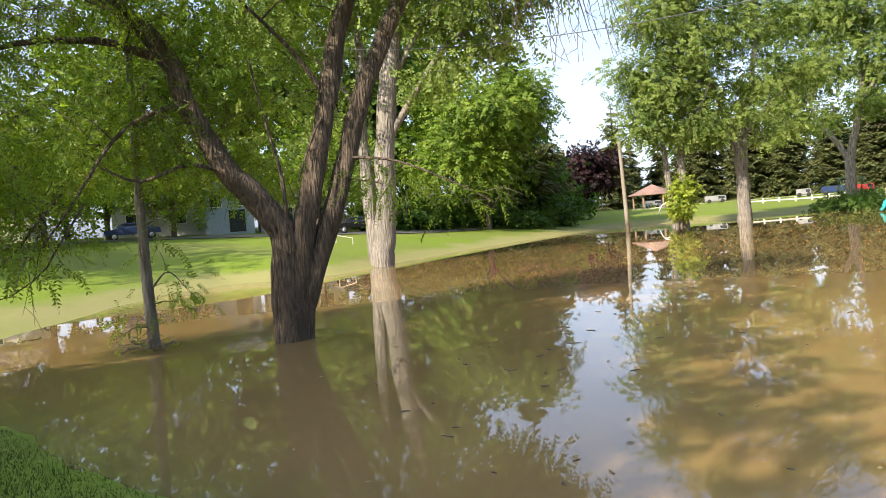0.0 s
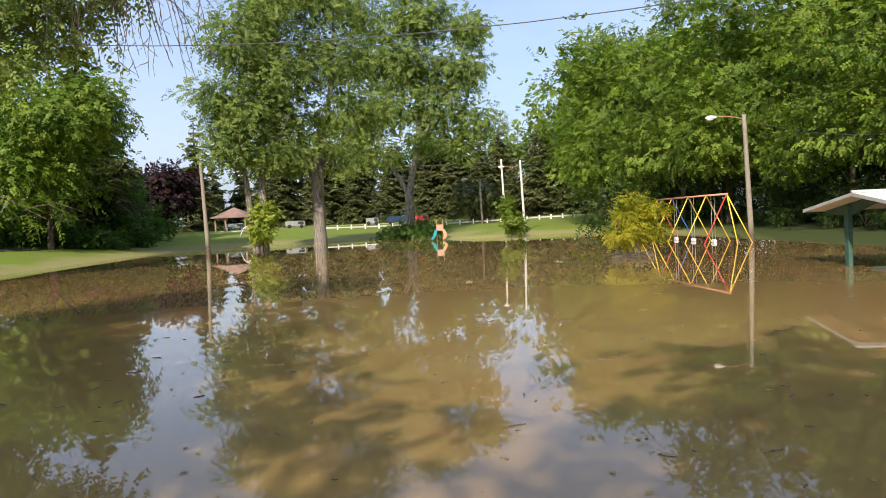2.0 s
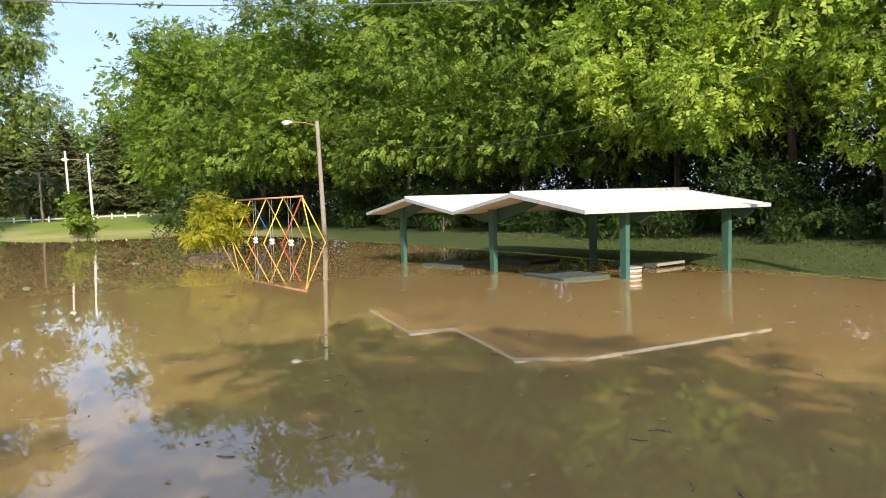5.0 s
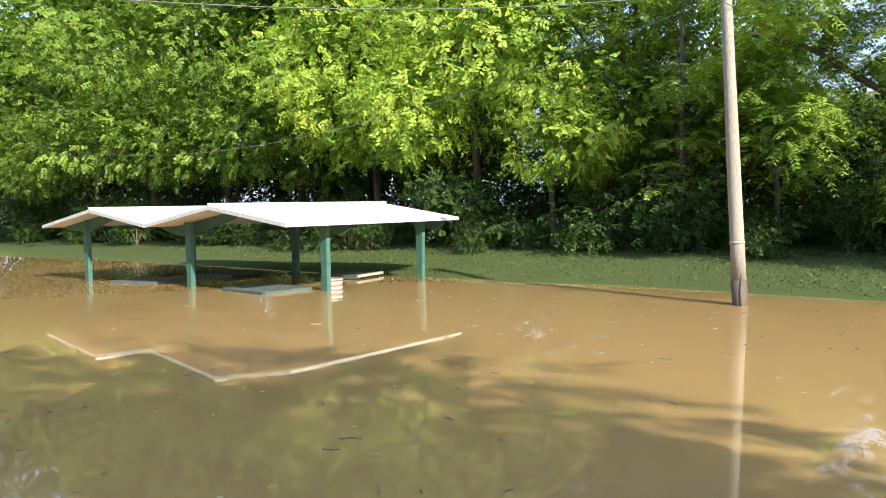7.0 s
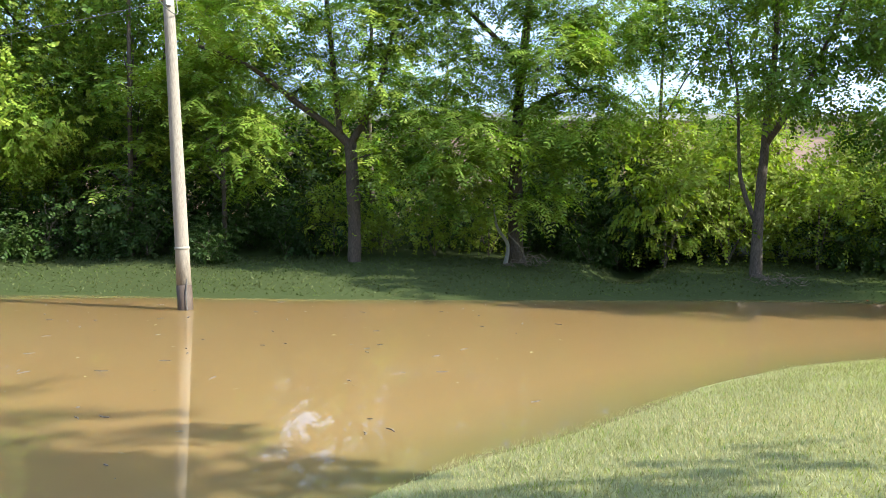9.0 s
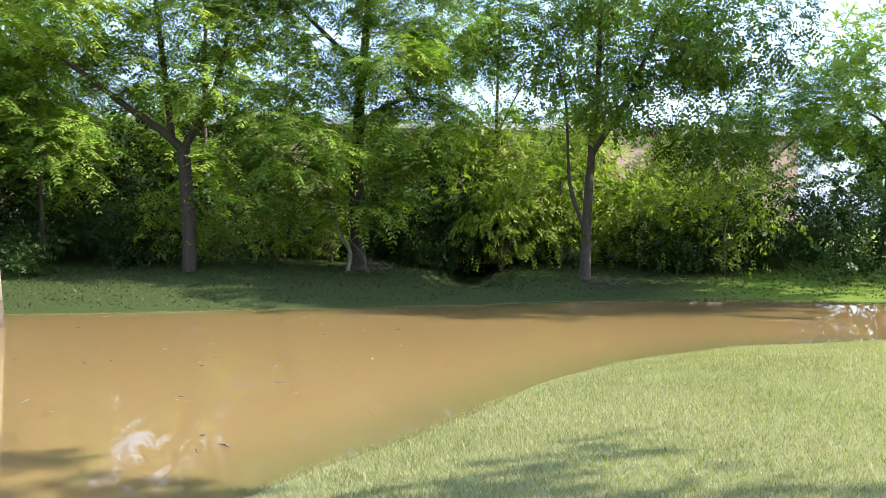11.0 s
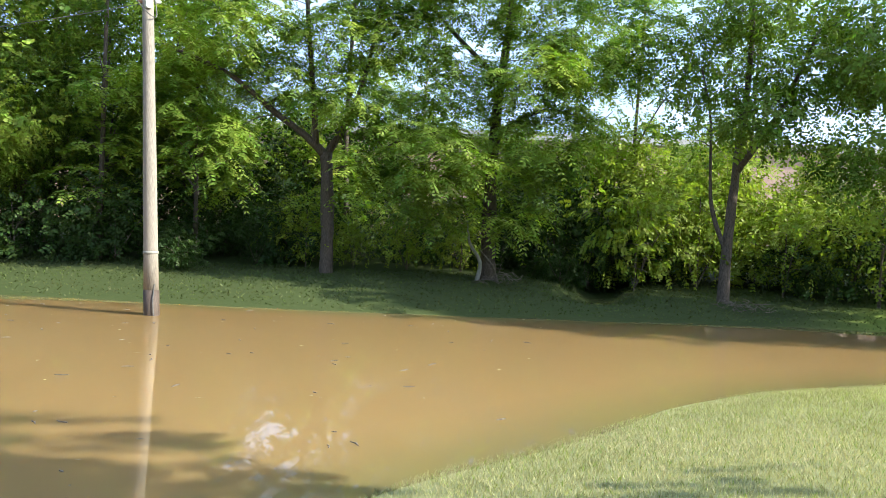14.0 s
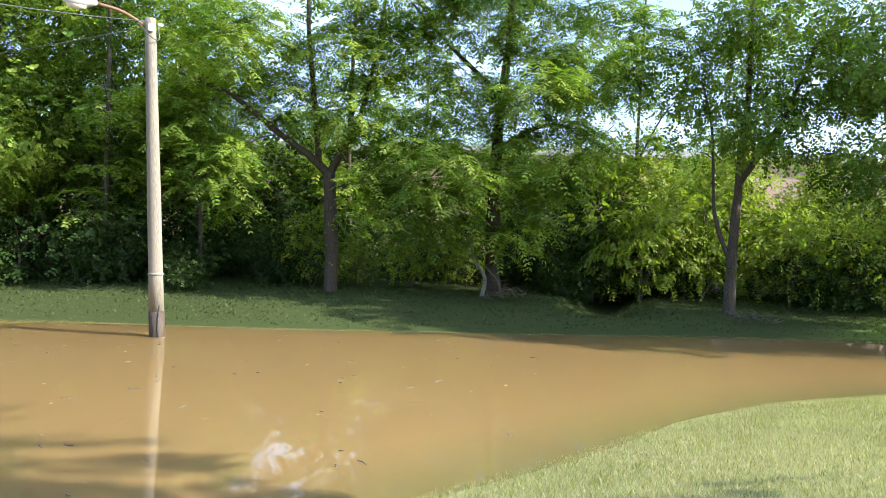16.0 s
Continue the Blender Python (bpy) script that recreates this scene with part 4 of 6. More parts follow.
# ---- houses ----
def house(place, turn, size, walls, roof, label, openings=(), ridge=2.0, name="house"):
    t = thing(name, (*place, gz(*place) - 0.3), label, "house", turn=turn)
    L, D, Hh = size
    part("wall", Shape().box((L, D, Hh), pose(0, 0, Hh / 2)).add([(-L / 2, -D / 2, Hh), (-L / 2, D / 2, Hh), (-L / 2, 0, Hh + ridge), (L / 2, -D / 2, Hh), (L / 2, D / 2, Hh), (L / 2, 0, Hh + ridge)], [(0, 1, 2), (3, 5, 4)]).mesh("wall", walls), t)
    for s in (-1, 1):
        e = 0.5
        part("roof", Shape().slab([(-L / 2 - e, s * (D / 2 + e), Hh - ridge * e / (D / 2) + 0.16), (L / 2 + e, s * (D / 2 + e), Hh - ridge * e / (D / 2) + 0.16), (L / 2 + e, 0, Hh + ridge + 0.16), (-L / 2 - e, 0, Hh + ridge + 0.16)][::s], 0.15).mesh("roof", roof), t)
    for kind, x, z, w, h in openings:
        if kind == "door":
            part("door", Shape().box((w, 0.12, h), pose(x, -D / 2 - 0.02, z), 0.01).mesh("door", GLASS_DARK), t)
            continue
        win = part("window", Shape().box((w + 0.2, 0.1, h + 0.2), pose(x, -D / 2 - 0.02, z), 0.01).mesh("window", WHITE), t, "white window frame")
        part("pane", Shape().box((w, 0.08, h), pose(x, -D / 2 - 0.06, z)).mesh("pane", GLASS_DARK), win)
    for k in range(int(Hh / 0.3)):
        part("board", Shape().box((L + 0.02, 0.03, 0.03), pose(0, -D / 2 - 0.01, 0.25 + 0.3 * k)).mesh("board", walls), t)
    return t


house((-11.5, 83), 4, (9, 7, 3.4), SIDING, GREY_ROOF, "white-sided house with a grey roof behind the trees", [("window", -2.5, 1.9, 1.4, 1.1), ("window", 1.5, 1.9, 1.4, 1.1)], 1.8)
house((-5.0, 80.5), 4, (4.5, 7, 4.6), SIDING_BLUE, GREY_ROOF, "pale blue two-storey house with a dark door", [("window", -1.2, 3.4, 1.0, 1.1), ("door", 0.7, 1.4, 1.5, 2.1), ("window", 1.4, 3.4, 0.9, 1.1)], 1.6)
house((1.8, 82), 4, (8, 7, 3.6), SIDING, GREY_ROOF, "grey-roofed white house with a garage", [("door", -2.2, 1.5, 2.6, 2.2), ("window", 1.8, 2.0, 1.3, 1.1)], 1.6)
house((-30, 84), 10, (12, 8, 3.2), SIDING_TAN, GREY_ROOF, "low tan house with a grey roof beyond the street", [("window", -3, 1.8, 1.4, 1.1), ("window", 2, 1.8, 1.4, 1.1)], 1.7)
house((50, 152), -18, (9, 7, 3.4), SIDING, GREY_ROOF, "distant white house between the trees", [("window", -2, 1.9, 1.3, 1.1), ("window", 2, 1.9, 1.3, 1.1)], 1.8)
# long brick building behind the wood
bx = thing("brick_building", (47, -47, gz(47, -47) - 0.5), "long pinkish brick building with a pale flat roof", "building", turn=47)
part("wall", Shape().box((70, 12, 7.0), pose(0, 6, 3.5)).mesh("wall", BRICK), bx)
part("roof", Shape().slab([(-35.5, -0.5, 7.5), (35.5, -0.5, 7.5), (35.5, 12.5, 7.5), (-35.5, 12.5, 7.5)], 0.5).mesh("roof", CONCRETE), bx, "pale flat roof edge")
for i in range(12):
    for z in (2.2, 5.2):
        win = part("window", Shape().box((2.0, 0.12, 1.7), pose(-31 + 5.6 * i, -0.03, z), 0.01).mesh("window", WHITE), bx, "white window frame")
        part("pane", Shape().box((1.75, 0.1, 1.45), pose(-31 + 5.6 * i, -0.08, z)).mesh("pane", GLASS_DARK), win)


# ---- the trees standing in the water ----
rs = random.Random(5)
# many-stemmed dark tree: places about its base
MX, MY = 0.25, 17.55
rel = lambda pts: [(x - MX, y - MY, z) for x, y, z in pts]
HANG = []
for k in range(34):
    x, y, z = 4.8 + 2.8 * rs.random(), 16.6 - rs.random(), 7.2 + 0.9 * rs.random()
    d = 0.5 + 1.6 * rs.random()
    e = (x + rs.uniform(-0.3, 0.5), y - 0.2, z - d)
    HANG.append((rel([(x - 0.4, y + 0.2, z + 0.3), (x, y, z), e]), 0.018, 0.005))
    for s in (0.3, 0.6, 0.85):
        q = tuple(a + (b - a) * s for a, b in zip((x, y, z), e))
        HANG.append((rel([q, (q[0] + rs.uniform(-0.35, 0.35), q[1], q[2] - rs.uniform(0.1, 0.35))]), 0.009, 0.004))
tree("multi_stemmed_tree", "old dark-barked tree with three stems and feathery leaves, standing in water", (MX, MY, 0),
     [(rel([(0.05, 17.6, -0.8), (0.05, 17.6, 0.3), (0.07, 17.6, 1.5), (0.10, 17.6, 2.3), (-0.45, 17.6, 3.16), (-0.98, 17.6, 3.8), (-1.56, 17.5, 5.0), (-1.95, 17.4, 6.1), (-2.6, 17.2, 7.0), (-3.6, 17.0, 7.6)]), 0.37, 0.17),
      (rel([(0.14, 17.6, -0.8), (0.18, 17.6, 0.6), (0.34, 17.6, 1.4), (0.62, 17.6, 2.7), (0.98, 17.6, 4.0), (1.3, 17.6, 5.25), (1.67, 17.6, 6.7), (2.2, 17.5, 8.2), (2.6, 17.4, 10)]), 0.31, 0.17),
      (rel([(0.30, 17.72, -0.8), (0.36, 17.72, 0.4), (0.68, 17.7, 1.46), (1.2, 17.7, 2.66), (1.58, 17.7, 3.88), (2.03, 17.6, 5.2), (2.63, 17.5, 6.5), (3.3, 17.4, 7.6), (4.6, 17.2, 9)]), 0.29, 0.16),
      (rel([(-1.6, 17.5, 5.1), (-2.2, 17.0, 5.0), (-3.0, 16.6, 4.4), (-3.8, 16.4, 3.2), (-4.4, 16.3, 2.4)]), 0.07, 0.02),
      (rel([(-0.9, 17.6, 3.7), (-1.7, 17.2, 3.9), (-2.6, 16.9, 3.6), (-3.3, 16.8, 3.9)]), 0.06, 0.02),
      (rel([(-1.95, 17.4, 6.1), (-3.2, 16.8, 6.4), (-4.8, 16.3, 6.2), (-6.2, 16.0, 5.4)]), 0.10, 0.03),
      (rel([(1.3, 17.6, 5.2), (0.6, 17.3, 6.2), (-0.4, 17.0, 7.2)]), 0.08, 0.03),
      (rel([(0.2, 17.5, 2.5), (0.15, 17.3, 3.6), (-0.1, 17.2, 4.8), (-0.3, 17.1, 6)]), 0.055, 0.02),
      (rel([(1.6, 17.6, 3.9), (2.6, 17.0, 3.7), (3.8, 16.6, 3.1), (4.6, 16.4, 2.6)]), 0.035, 0.01),
      (rel([(1.3, 17.6, 5.0), (0.9, 17.2, 4.4), (0.5, 17.0, 3.4)]), 0.05, 0.02)],
     [(-6.4 - MX, 16 - MY, 6.0, 3.2, 2.4, 2.6), (-5.9 - MX, 16.4 - MY, 3.7, 1.9, 1.5, 1.1), (-4.0 - MX, 18.4 - MY, 5.2, 2.2, 1.8, 2.0), (-1.0 - MX, 19.4 - MY, 6.2, 2.4, 1.5, 1.6), (-3.4 - MX, 17 - MY, 7.6, 2.8, 2.6, 1.3), (-0.6 - MX, 17 - MY, 8.0, 2.6, 2.6, 1.5),
      (2.4 - MX, 17.3 - MY, 9.4, 3.0, 2.8, 2.0), (4.6 - MX, 17.2 - MY, 8.8, 2.0, 2.2, 1.2), (-2.6 - MX, 17.4 - MY, 5.2, 1.1, 1.0, 0.7), (4.0 - MX, 16.6 - MY, 2.9, 0.8, 0.7, 0.25),
      (-4.6 - MX, 16.6 - MY, 2.6, 1.1, 1, 0.7), (0.1 - MX, 18.4 - MY, 5.4, 1.3, 1.0, 1.3), (-2.3 - MX, 18.6 - MY, 4.3, 1.7, 1.2, 0.8), (-0.4 - MX, 18.9 - MY, 3.9, 1.3, 1.0, 0.7), (2.4 - MX, 17 - MY, 3.4, 0.9, 0.8, 0.5),
      (-2.2 - MX, 17 - MY, 10.4, 3.6, 3.0, 1.7), (-5.6 - MX, 16.6 - MY, 9.2, 2.6, 2.4, 1.5), (1.2 - MX, 17.4 - MY, 11.6, 3.0, 2.8, 1.5)],
     BARK, LEAF_LOCUST, 1250, 9, 0.40, 7, 0.44, 0.10, 0.04, 0.4, bare_twigs=750, seed=11, sides=16, inner=0.3, flat=0.45,
     bare=HANG + [(rel([(3.6, 17.3, 7.8), (5.2, 16.9, 8.2), (6.6, 16.6, 7.4), (7.0, 16.5, 6.2)]), 0.04, 0.008), (rel([(5.2, 16.9, 8.2), (6.0, 16.5, 7.4), (6.2, 16.4, 6.2)]), 0.02, 0.006),
           (rel([(6.6, 16.6, 7.4), (7.4, 16.3, 7.0), (7.8, 16.2, 6.0)]), 0.018, 0.005), (rel([(4.6, 17.2, 8.4), (5.6, 16.4, 7.6), (5.7, 16.3, 6.6)]), 0.02, 0.006),
           (rel([(5.6, 16.6, 7.6), (6.7, 16.4, 6.6), (6.75, 16.3, 5.5)]), 0.012, 0.004), (rel([(-4, 16.5, 3.4), (-5, 16.2, 2.2), (-5.6, 16, 1.6)]), 0.03, 0.008), (rel([(-3.6, 16.5, 3.2), (-4.6, 16.4, 1.8), (-5.4, 16.2, 1.5)]), 0.025, 0.007)])
tree("slender_tree", "slender grey-brown tree standing in the water with leafy shoots", (-2.98, 18.8, 0),
     [([(0.03, 0, -0.7), (0.03, 0, 0.5), (0.0, 0, 1.75), (0, 0, 3.4), (0.02, 0, 4.9), (0.06, 0, 6.3), (0.1, 0, 8.5), (0.1, 0, 11)], 0.155, 0.05),
      ([(0.05, 0, 1.3), (0.5, -0.3, 1.7), (0.9, -0.5, 1.3)], 0.03, 0.01), ([(0, 0, 0.5), (-0.4, -0.2, 0.5), (-0.8, -0.3, 0.15)], 0.03, 0.008), ([(0, 0, 4.9), (0.9, -0.2, 5.4), (1.6, -0.3, 6.3)], 0.05, 0.015)],
     [(0.5, -0.4, 1.3, 0.7, 0.6, 0.5), (0.2, 0, 9.5, 2.2, 2.2, 2.5), (-0.3, -0.2, 0.5, 0.5, 0.4, 0.35), (0.5, -0.3, 2.4, 0.7, 0.6, 0.5)], BARK_PALE, LEAF_LOCUST, 150, 8, 0.28, 6, 0.32, 0.085, 0.035, 0.5, seed=12, inner=0.2)
# pale twin-trunked cottonwood
CX, CY = 5.6, 46.2
tree("cottonwood_tree", "tall pale-barked cottonwood with twin trunks standing in the water", (CX, CY, 0),
     [([(0.15, -0.1, -0.8), (0.17, -0.1, 0.6), (0.43, -0.1, 2.4), (0.85, -0.2, 7.3), (1.4, -0.3, 11.6), (2.1, -0.5, 15.5), (2.8, -0.5, 20)], 0.74, 0.46),
      ([(-0.1, 0.6, -0.8), (-0.15, 0.6, 1), (-0.35, 0.5, 4.8), (-0.4, 0.5, 9.2), (-0.2, 0.4, 13.8), (-1.2, 0.4, 18)], 0.55, 0.18),
      ([(0.9, -0.2, 7.3), (2.4, -0.8, 9.5), (4.6, -1.2, 12.5), (6.4, -1.4, 13.5)], 0.28, 0.06), ([(-0.3, 0.5, 9), (-2, 0, 11.5), (-4.4, -0.4, 13.5)], 0.24, 0.06), ([(1.9, -0.3, 11.5), (4, -1, 14.5), (7, -1.5, 16.5)], 0.2, 0.05)],
     [(1.5, 0, 18, 7, 6, 4.5), (6.5, -1, 14.2, 3.6, 3, 2.6), (-4.5, 0, 14.5, 3.6, 3, 3), (8.5, -1.5, 17, 3.6, 3, 3), (4, -2, 11.0, 2.2, 2, 1.2), (-2.4, -0.5, 10.2, 2, 1.6, 1.6)], BARK_PALE, LEAF_COTTON, 620, 12, 0.75, 3, 0.6, 0.24, 0.17, 0.45, seed=13, sides=16, inner=0.3)
# three big trees along the far water
tree("riverside_tree", "leafy tree with twin pale trunks in the water", (38.9, 71.3, 0),
     [([(0.2, 0, -0.8), (0.2, 0, 1), (0.3, 0, 4), (0.5, 0, 8), (0.8, 0, 13), (1, 0, 18)], 0.62, 0.15), ([(-0.5, 0.3, -0.8), (-0.5, 0.3, 1), (-0.9, 0.3, 4), (-1.3, 0.3, 8.2), (-2, 0.3, 13)], 0.52, 0.15), ([(0.5, 0, 8), (2.5, -1, 12), (4, -1, 15)], 0.25, 0.06)],
     [(-1.6, 0, 14, 3.4, 3.2, 3.2), (1.6, -0.5, 17.5, 3.2, 3, 3), (-1.8, 0, 21, 3.4, 3.2, 3.2), (1.4, 0, 24.5, 3, 3, 3), (-3.4, -0.5, 10.5, 2.6, 2.4, 2.4), (2.6, -0.5, 10.5, 2.4, 2.2, 2.2), (0.4, -1.4, 9.0, 1.6, 1.5, 1.3), (-4.4, 0, 15, 2.6, 2.4, 2.4)], BARK_PALE, LEAF_COTTON, 560, 12, 0.8, 3, 0.62, 0.26, 0.18, 0.4, seed=14, sides=12, inner=0.3)
tree("ivy_shrub", "bright leafy shoots round the foot of the twin-trunked tree", (38.6, 70.5, 0),
     [([(0, 0, -0.6), (0, 0, 2), (0.1, 0, 5)], 0.1, 0.03), ([(0, 0, 0.6), (0.8, -0.3, 2), (1.1, -0.3, 3.4)], 0.05, 0.02), ([(0, 0, 0.6), (-0.8, -0.3, 1.6), (-1, -0.3, 2.6)], 0.05, 0.02)],
     [(0, 0, 2.9, 1.0, 0.9, 1.8), (-0.4, -0.3, 1.6, 0.8, 0.8, 0.9), (0.5, -0.2, 4.0, 0.6, 0.6, 1.1)], BARK, LEAF_BRIGHT, 110, 8, 0.35, 3, 0.4, 0.22, 0.17, 0.2, seed=15, category="shrub", inner=0.2)
tree("riverside_tree", "tall spreading tree with a pale forked trunk in the water", (46.7, 72.7, 0),
     [([(0.1, 0, -0.8), (0.1, 0, 1), (0.0, 0, 5.3), (-0.6, 0, 9), (-2.5, 0, 14), (-4.5, 0, 20), (-4.6, 0, 27)], 0.85, 0.1), ([(0.5, 0.2, -0.8), (0.5, 0.2, 1), (0.55, 0.2, 5), (0.9, 0.2, 9.2), (2, 0, 15), (3, 0, 21), (3.4, 0, 28)], 0.6, 0.1), ([(0.9, 0.2, 9), (4, -1, 12.5), (7, -1.4, 14.5)], 0.3, 0.06), ([(-0.6, 0, 8.6), (-4, -1, 11), (-7, -1.2, 12.4)], 0.3, 0.06)],
     [(-3.5, 0, 14.5, 3.4, 3.4, 3.2), (3.0, -0.5, 15, 3.4, 3.2, 3.0), (-1.0, 0.5, 20, 4.2, 4, 4.0), (4.6, 0, 21, 4.0, 4, 3.6), (-5.4, 0, 21, 3.4, 3.4, 3.2), (1.0, 0, 27, 4.6, 4.4, 4.0), (-4, 0, 27.5, 3.0, 3, 3), (6, 0, 27, 3.2, 3, 3), (7.4, -1, 15.4, 2.8, 2.6, 2.2), (-7.4, -1, 13.6, 2.8, 2.6, 2.2),
      (0.4, -1.8, 11.4, 2.2, 2, 1.7), (4.6, -1, 10.0, 2.4, 2.2, 1.6), (-3.6, -1, 9.8, 2.2, 2, 1.5), (-6.4, -1, 9.6, 1.8, 1.8, 1.2), (7.4, -1, 9.8, 1.6, 1.6, 1.0), (1.4, -2.2, 8.4, 1.4, 1.3, 0.9)], BARK_PALE, LEAF_COTTON, 900, 12, 0.8, 3, 0.62, 0.28, 0.19, 0.4, seed=16, sides=12, inner=0.3)
tree("riverside_tree", "large grey-trunked tree at the far water's edge", (74.9, 91.2, 0),
     [([(0, 0, -0.8), (0, 0, 1), (0, 0, 6.4), (0.7, -0.5, 10), (1.4, -1, 14.5), (2, -1, 22), (2, -1.4, 32)], 0.95, 0.12), ([(0, 0, 6), (-1.4, 0.9, 9), (-3, 2, 12), (-4.5, 3, 18)], 0.5, 0.12), ([(1.4, -1, 14), (4, -3, 18), (6, -4.5, 20)], 0.35, 0.08)],
     [(-2.5, 1.5, 19, 4.2, 4.2, 3.6), (3.5, -3, 20, 4.4, 4.4, 4), (0.5, 0, 26, 5.4, 5.4, 4.4), (6.6, -5.4, 25, 4.2, 4.2, 4), (-4.6, 3.4, 25.5, 3.8, 3.8, 3.6), (2, -1.5, 33, 5, 5, 4), (-3, 2, 31.5, 3.4, 3.4, 3), (7.6, -6.4, 31, 3.2, 3.2, 3), (8, -7, 17, 3.6, 3.6, 2.6), (-5.6, 4.4, 15.5, 3.4, 3.4, 2.4), (1.5, -2.5, 14, 2.6, 2.6, 1.8), (5, -5, 12.4, 2.6, 2.6, 1.6), (-3, 1.6, 12, 2.4, 2.4, 1.5)], BARK_PALE, LEAF_COTTON, 860, 12, 1.0, 3, 0.75, 0.36, 0.26, 0.4, seed=17, sides=12, inner=0.3)
# lawn trees beyond
def big_tree(name, label, x, y, height, crown, seed, mat, bark=BARK_WOODS, clumps=420, leaf=0.34, width=0.25, low=0.2, radius=1.0, group="", z=None, per=11):
    r = random.Random(seed)
    base = gz(x, y) if z is None else z
    cz = height * (0.5 + low / 2)
    return tree(name, label, (x, y, base), stems_of(r, height * 0.9, 0.018 * height + 0.08, low, 6, crown * 0.75), lobes_of(r, (0, 0, cz), (crown, crown, height * (0.5 - low / 2)), 9), bark, mat, clumps, per, radius, 3, 0.75, leaf, width, 0.35, seed=seed, group=group, inner=0.4, twigs=3)


big_tree("maple_tree", "broad dark-green maple on the lawn", 22.2, 82.6, 18, 8.2, 21, LEAF_WOODS, clumps=620, low=0.08)
conifer("pine_tree", "tall pine with open drooping branches", (30, 97, gz(30, 97)), 26, 13, 22, low=0.2, sparse=1.15)
big_tree("purple_maple", "dark purple-leaved maple on the lawn", 55.6, 139.8, 13.5, 7, 23, LEAF_PURPLE, clumps=380, leaf=0.5, width=0.4, low=0.1)
conifer("spruce_tree", "tall spruce rising behind the gazebo", (71.5, 158, gz(71, 158)), 23.5, 11, 24, low=0.05)
for k, (x, y, hgt, w) in enumerate([(80, 168, 16, 9), (60, 172, 13, 10), (66, 165, 11, 9), (88, 160, 15, 10)]):
    conifer("spruce_tree", "dark spruce behind the gazebo", (x, y, gz(x, y)), hgt, w, 30 + k, "far spruces", low=0.02)
# spruce hedge behind the far path: two shapes, repeated
sp = [conifer("spruce_tree", "brownish green spruce in the row behind the path", (92, 158, gz(92, 158)), 19, 9.5, 40, "spruce row", low=0.08),
      conifer("spruce_tree", "brownish green spruce in the row behind the path", (99, 154, gz(99, 154)), 17, 9, 41, "spruce row", low=0.08)]
for k in range(13):
    x, y = [(106, 149), (112, 143), (117, 137), (121, 131), (124, 125), (127, 118), (129, 111), (130, 104), (131, 97), (131, 90), (130, 83), (86, 166), (120, 150)][k]
    copy_thing(sp[k % 2], pose(x, y, gz(x, y), 0, 0, rs.uniform(0, 360)) @ Matrix.Scale(0.95 + 0.2 * math.sin(k * 2.3), 4))
for k, (x, y) in enumerate([(96, 162), (103, 157), (110, 152), (116, 146), (121, 140), (126, 133), (130, 125), (133, 117), (135, 109), (136, 101), (136, 93), (135, 86), (128, 79), (118, 78), (106, 160), (128, 142)]):
    copy_thing(sp[k % 2], pose(x, y, gz(x, y), 0, 0, rs.uniform(0, 360)) @ Matrix.Scale(1.35 + 0.3 * math.sin(k * 1.7), 4))
big_tree("dark_yew", "round very dark evergreen on the lawn", 96, 97.5, 7.5, 3.4, 46, NEEDLE, clumps=160, leaf=0.4, width=0.25, low=0.02)
for k, (x, y, hgt, w) in enumerate([(-34, 92, 17, 7), (-24, 96, 20, 7), (-15, 93, 18, 6.5), (-6, 97, 21, 7), (3, 95, 19, 7), (11, 98, 20, 7), (17, 104, 19, 7), (38, 118, 15, 7), (44, 150, 15, 8), (98, 172, 0, 0), (114, 164, 0, 0), (130, 150, 0, 0), (140, 134, 0, 0), (144, 117, 0, 0), (145, 100, 0, 0), (140, 84, 0, 0), (126, 74, 0, 0), (112, 68, 0, 0), (-44, 84, 0, 0), (-32, 70, 0, 0), (9.5, 87, 0, 0.5), (15, 91, 0, 0.6), (28, 96, 0, 0.55), (35, 104, 0, 0.6)]):
    if k < 2:
        big_tree("garden_tree", "leafy garden tree behind the houses", x, y, hgt, w, 50 + k, LEAF_MAPLE if k % 2 else LEAF_COTTON, clumps=150, per=7, leaf=0.54, width=0.39, low=0.05, group="garden trees", radius=1.3)
        src = [o for o in scene.objects if o.name.startswith("garden_tree")]
    else:
        copy_thing(src[k % 2], pose(x, y, gz(x, y), 0, 0, 57 * k) @ Matrix.Scale((1.55 if x < 20 else 1.0) if hgt else w or 1.35, 4))
for k, (x, y) in enumerate([(-17, 62), (-24, 57), (-22, 47), (-15, 73.5), (-9.5, 74), (3.5, 76), (-19, 41), (-27, 50), (-32, 57), (-29, 44)]):
    if k == 0:
        bt = big_tree("lawn_tree", "leafy tree on the sloping lawn", x, y, 13, 5.5, 60, LEAF_LOCUST, clumps=200, per=7, leaf=0.36, width=0.2, low=0.1, group="trees on the slope")
    else:
        copy_thing(bt, pose(x, y, gz(x, y), 0, 0, 80 * k))
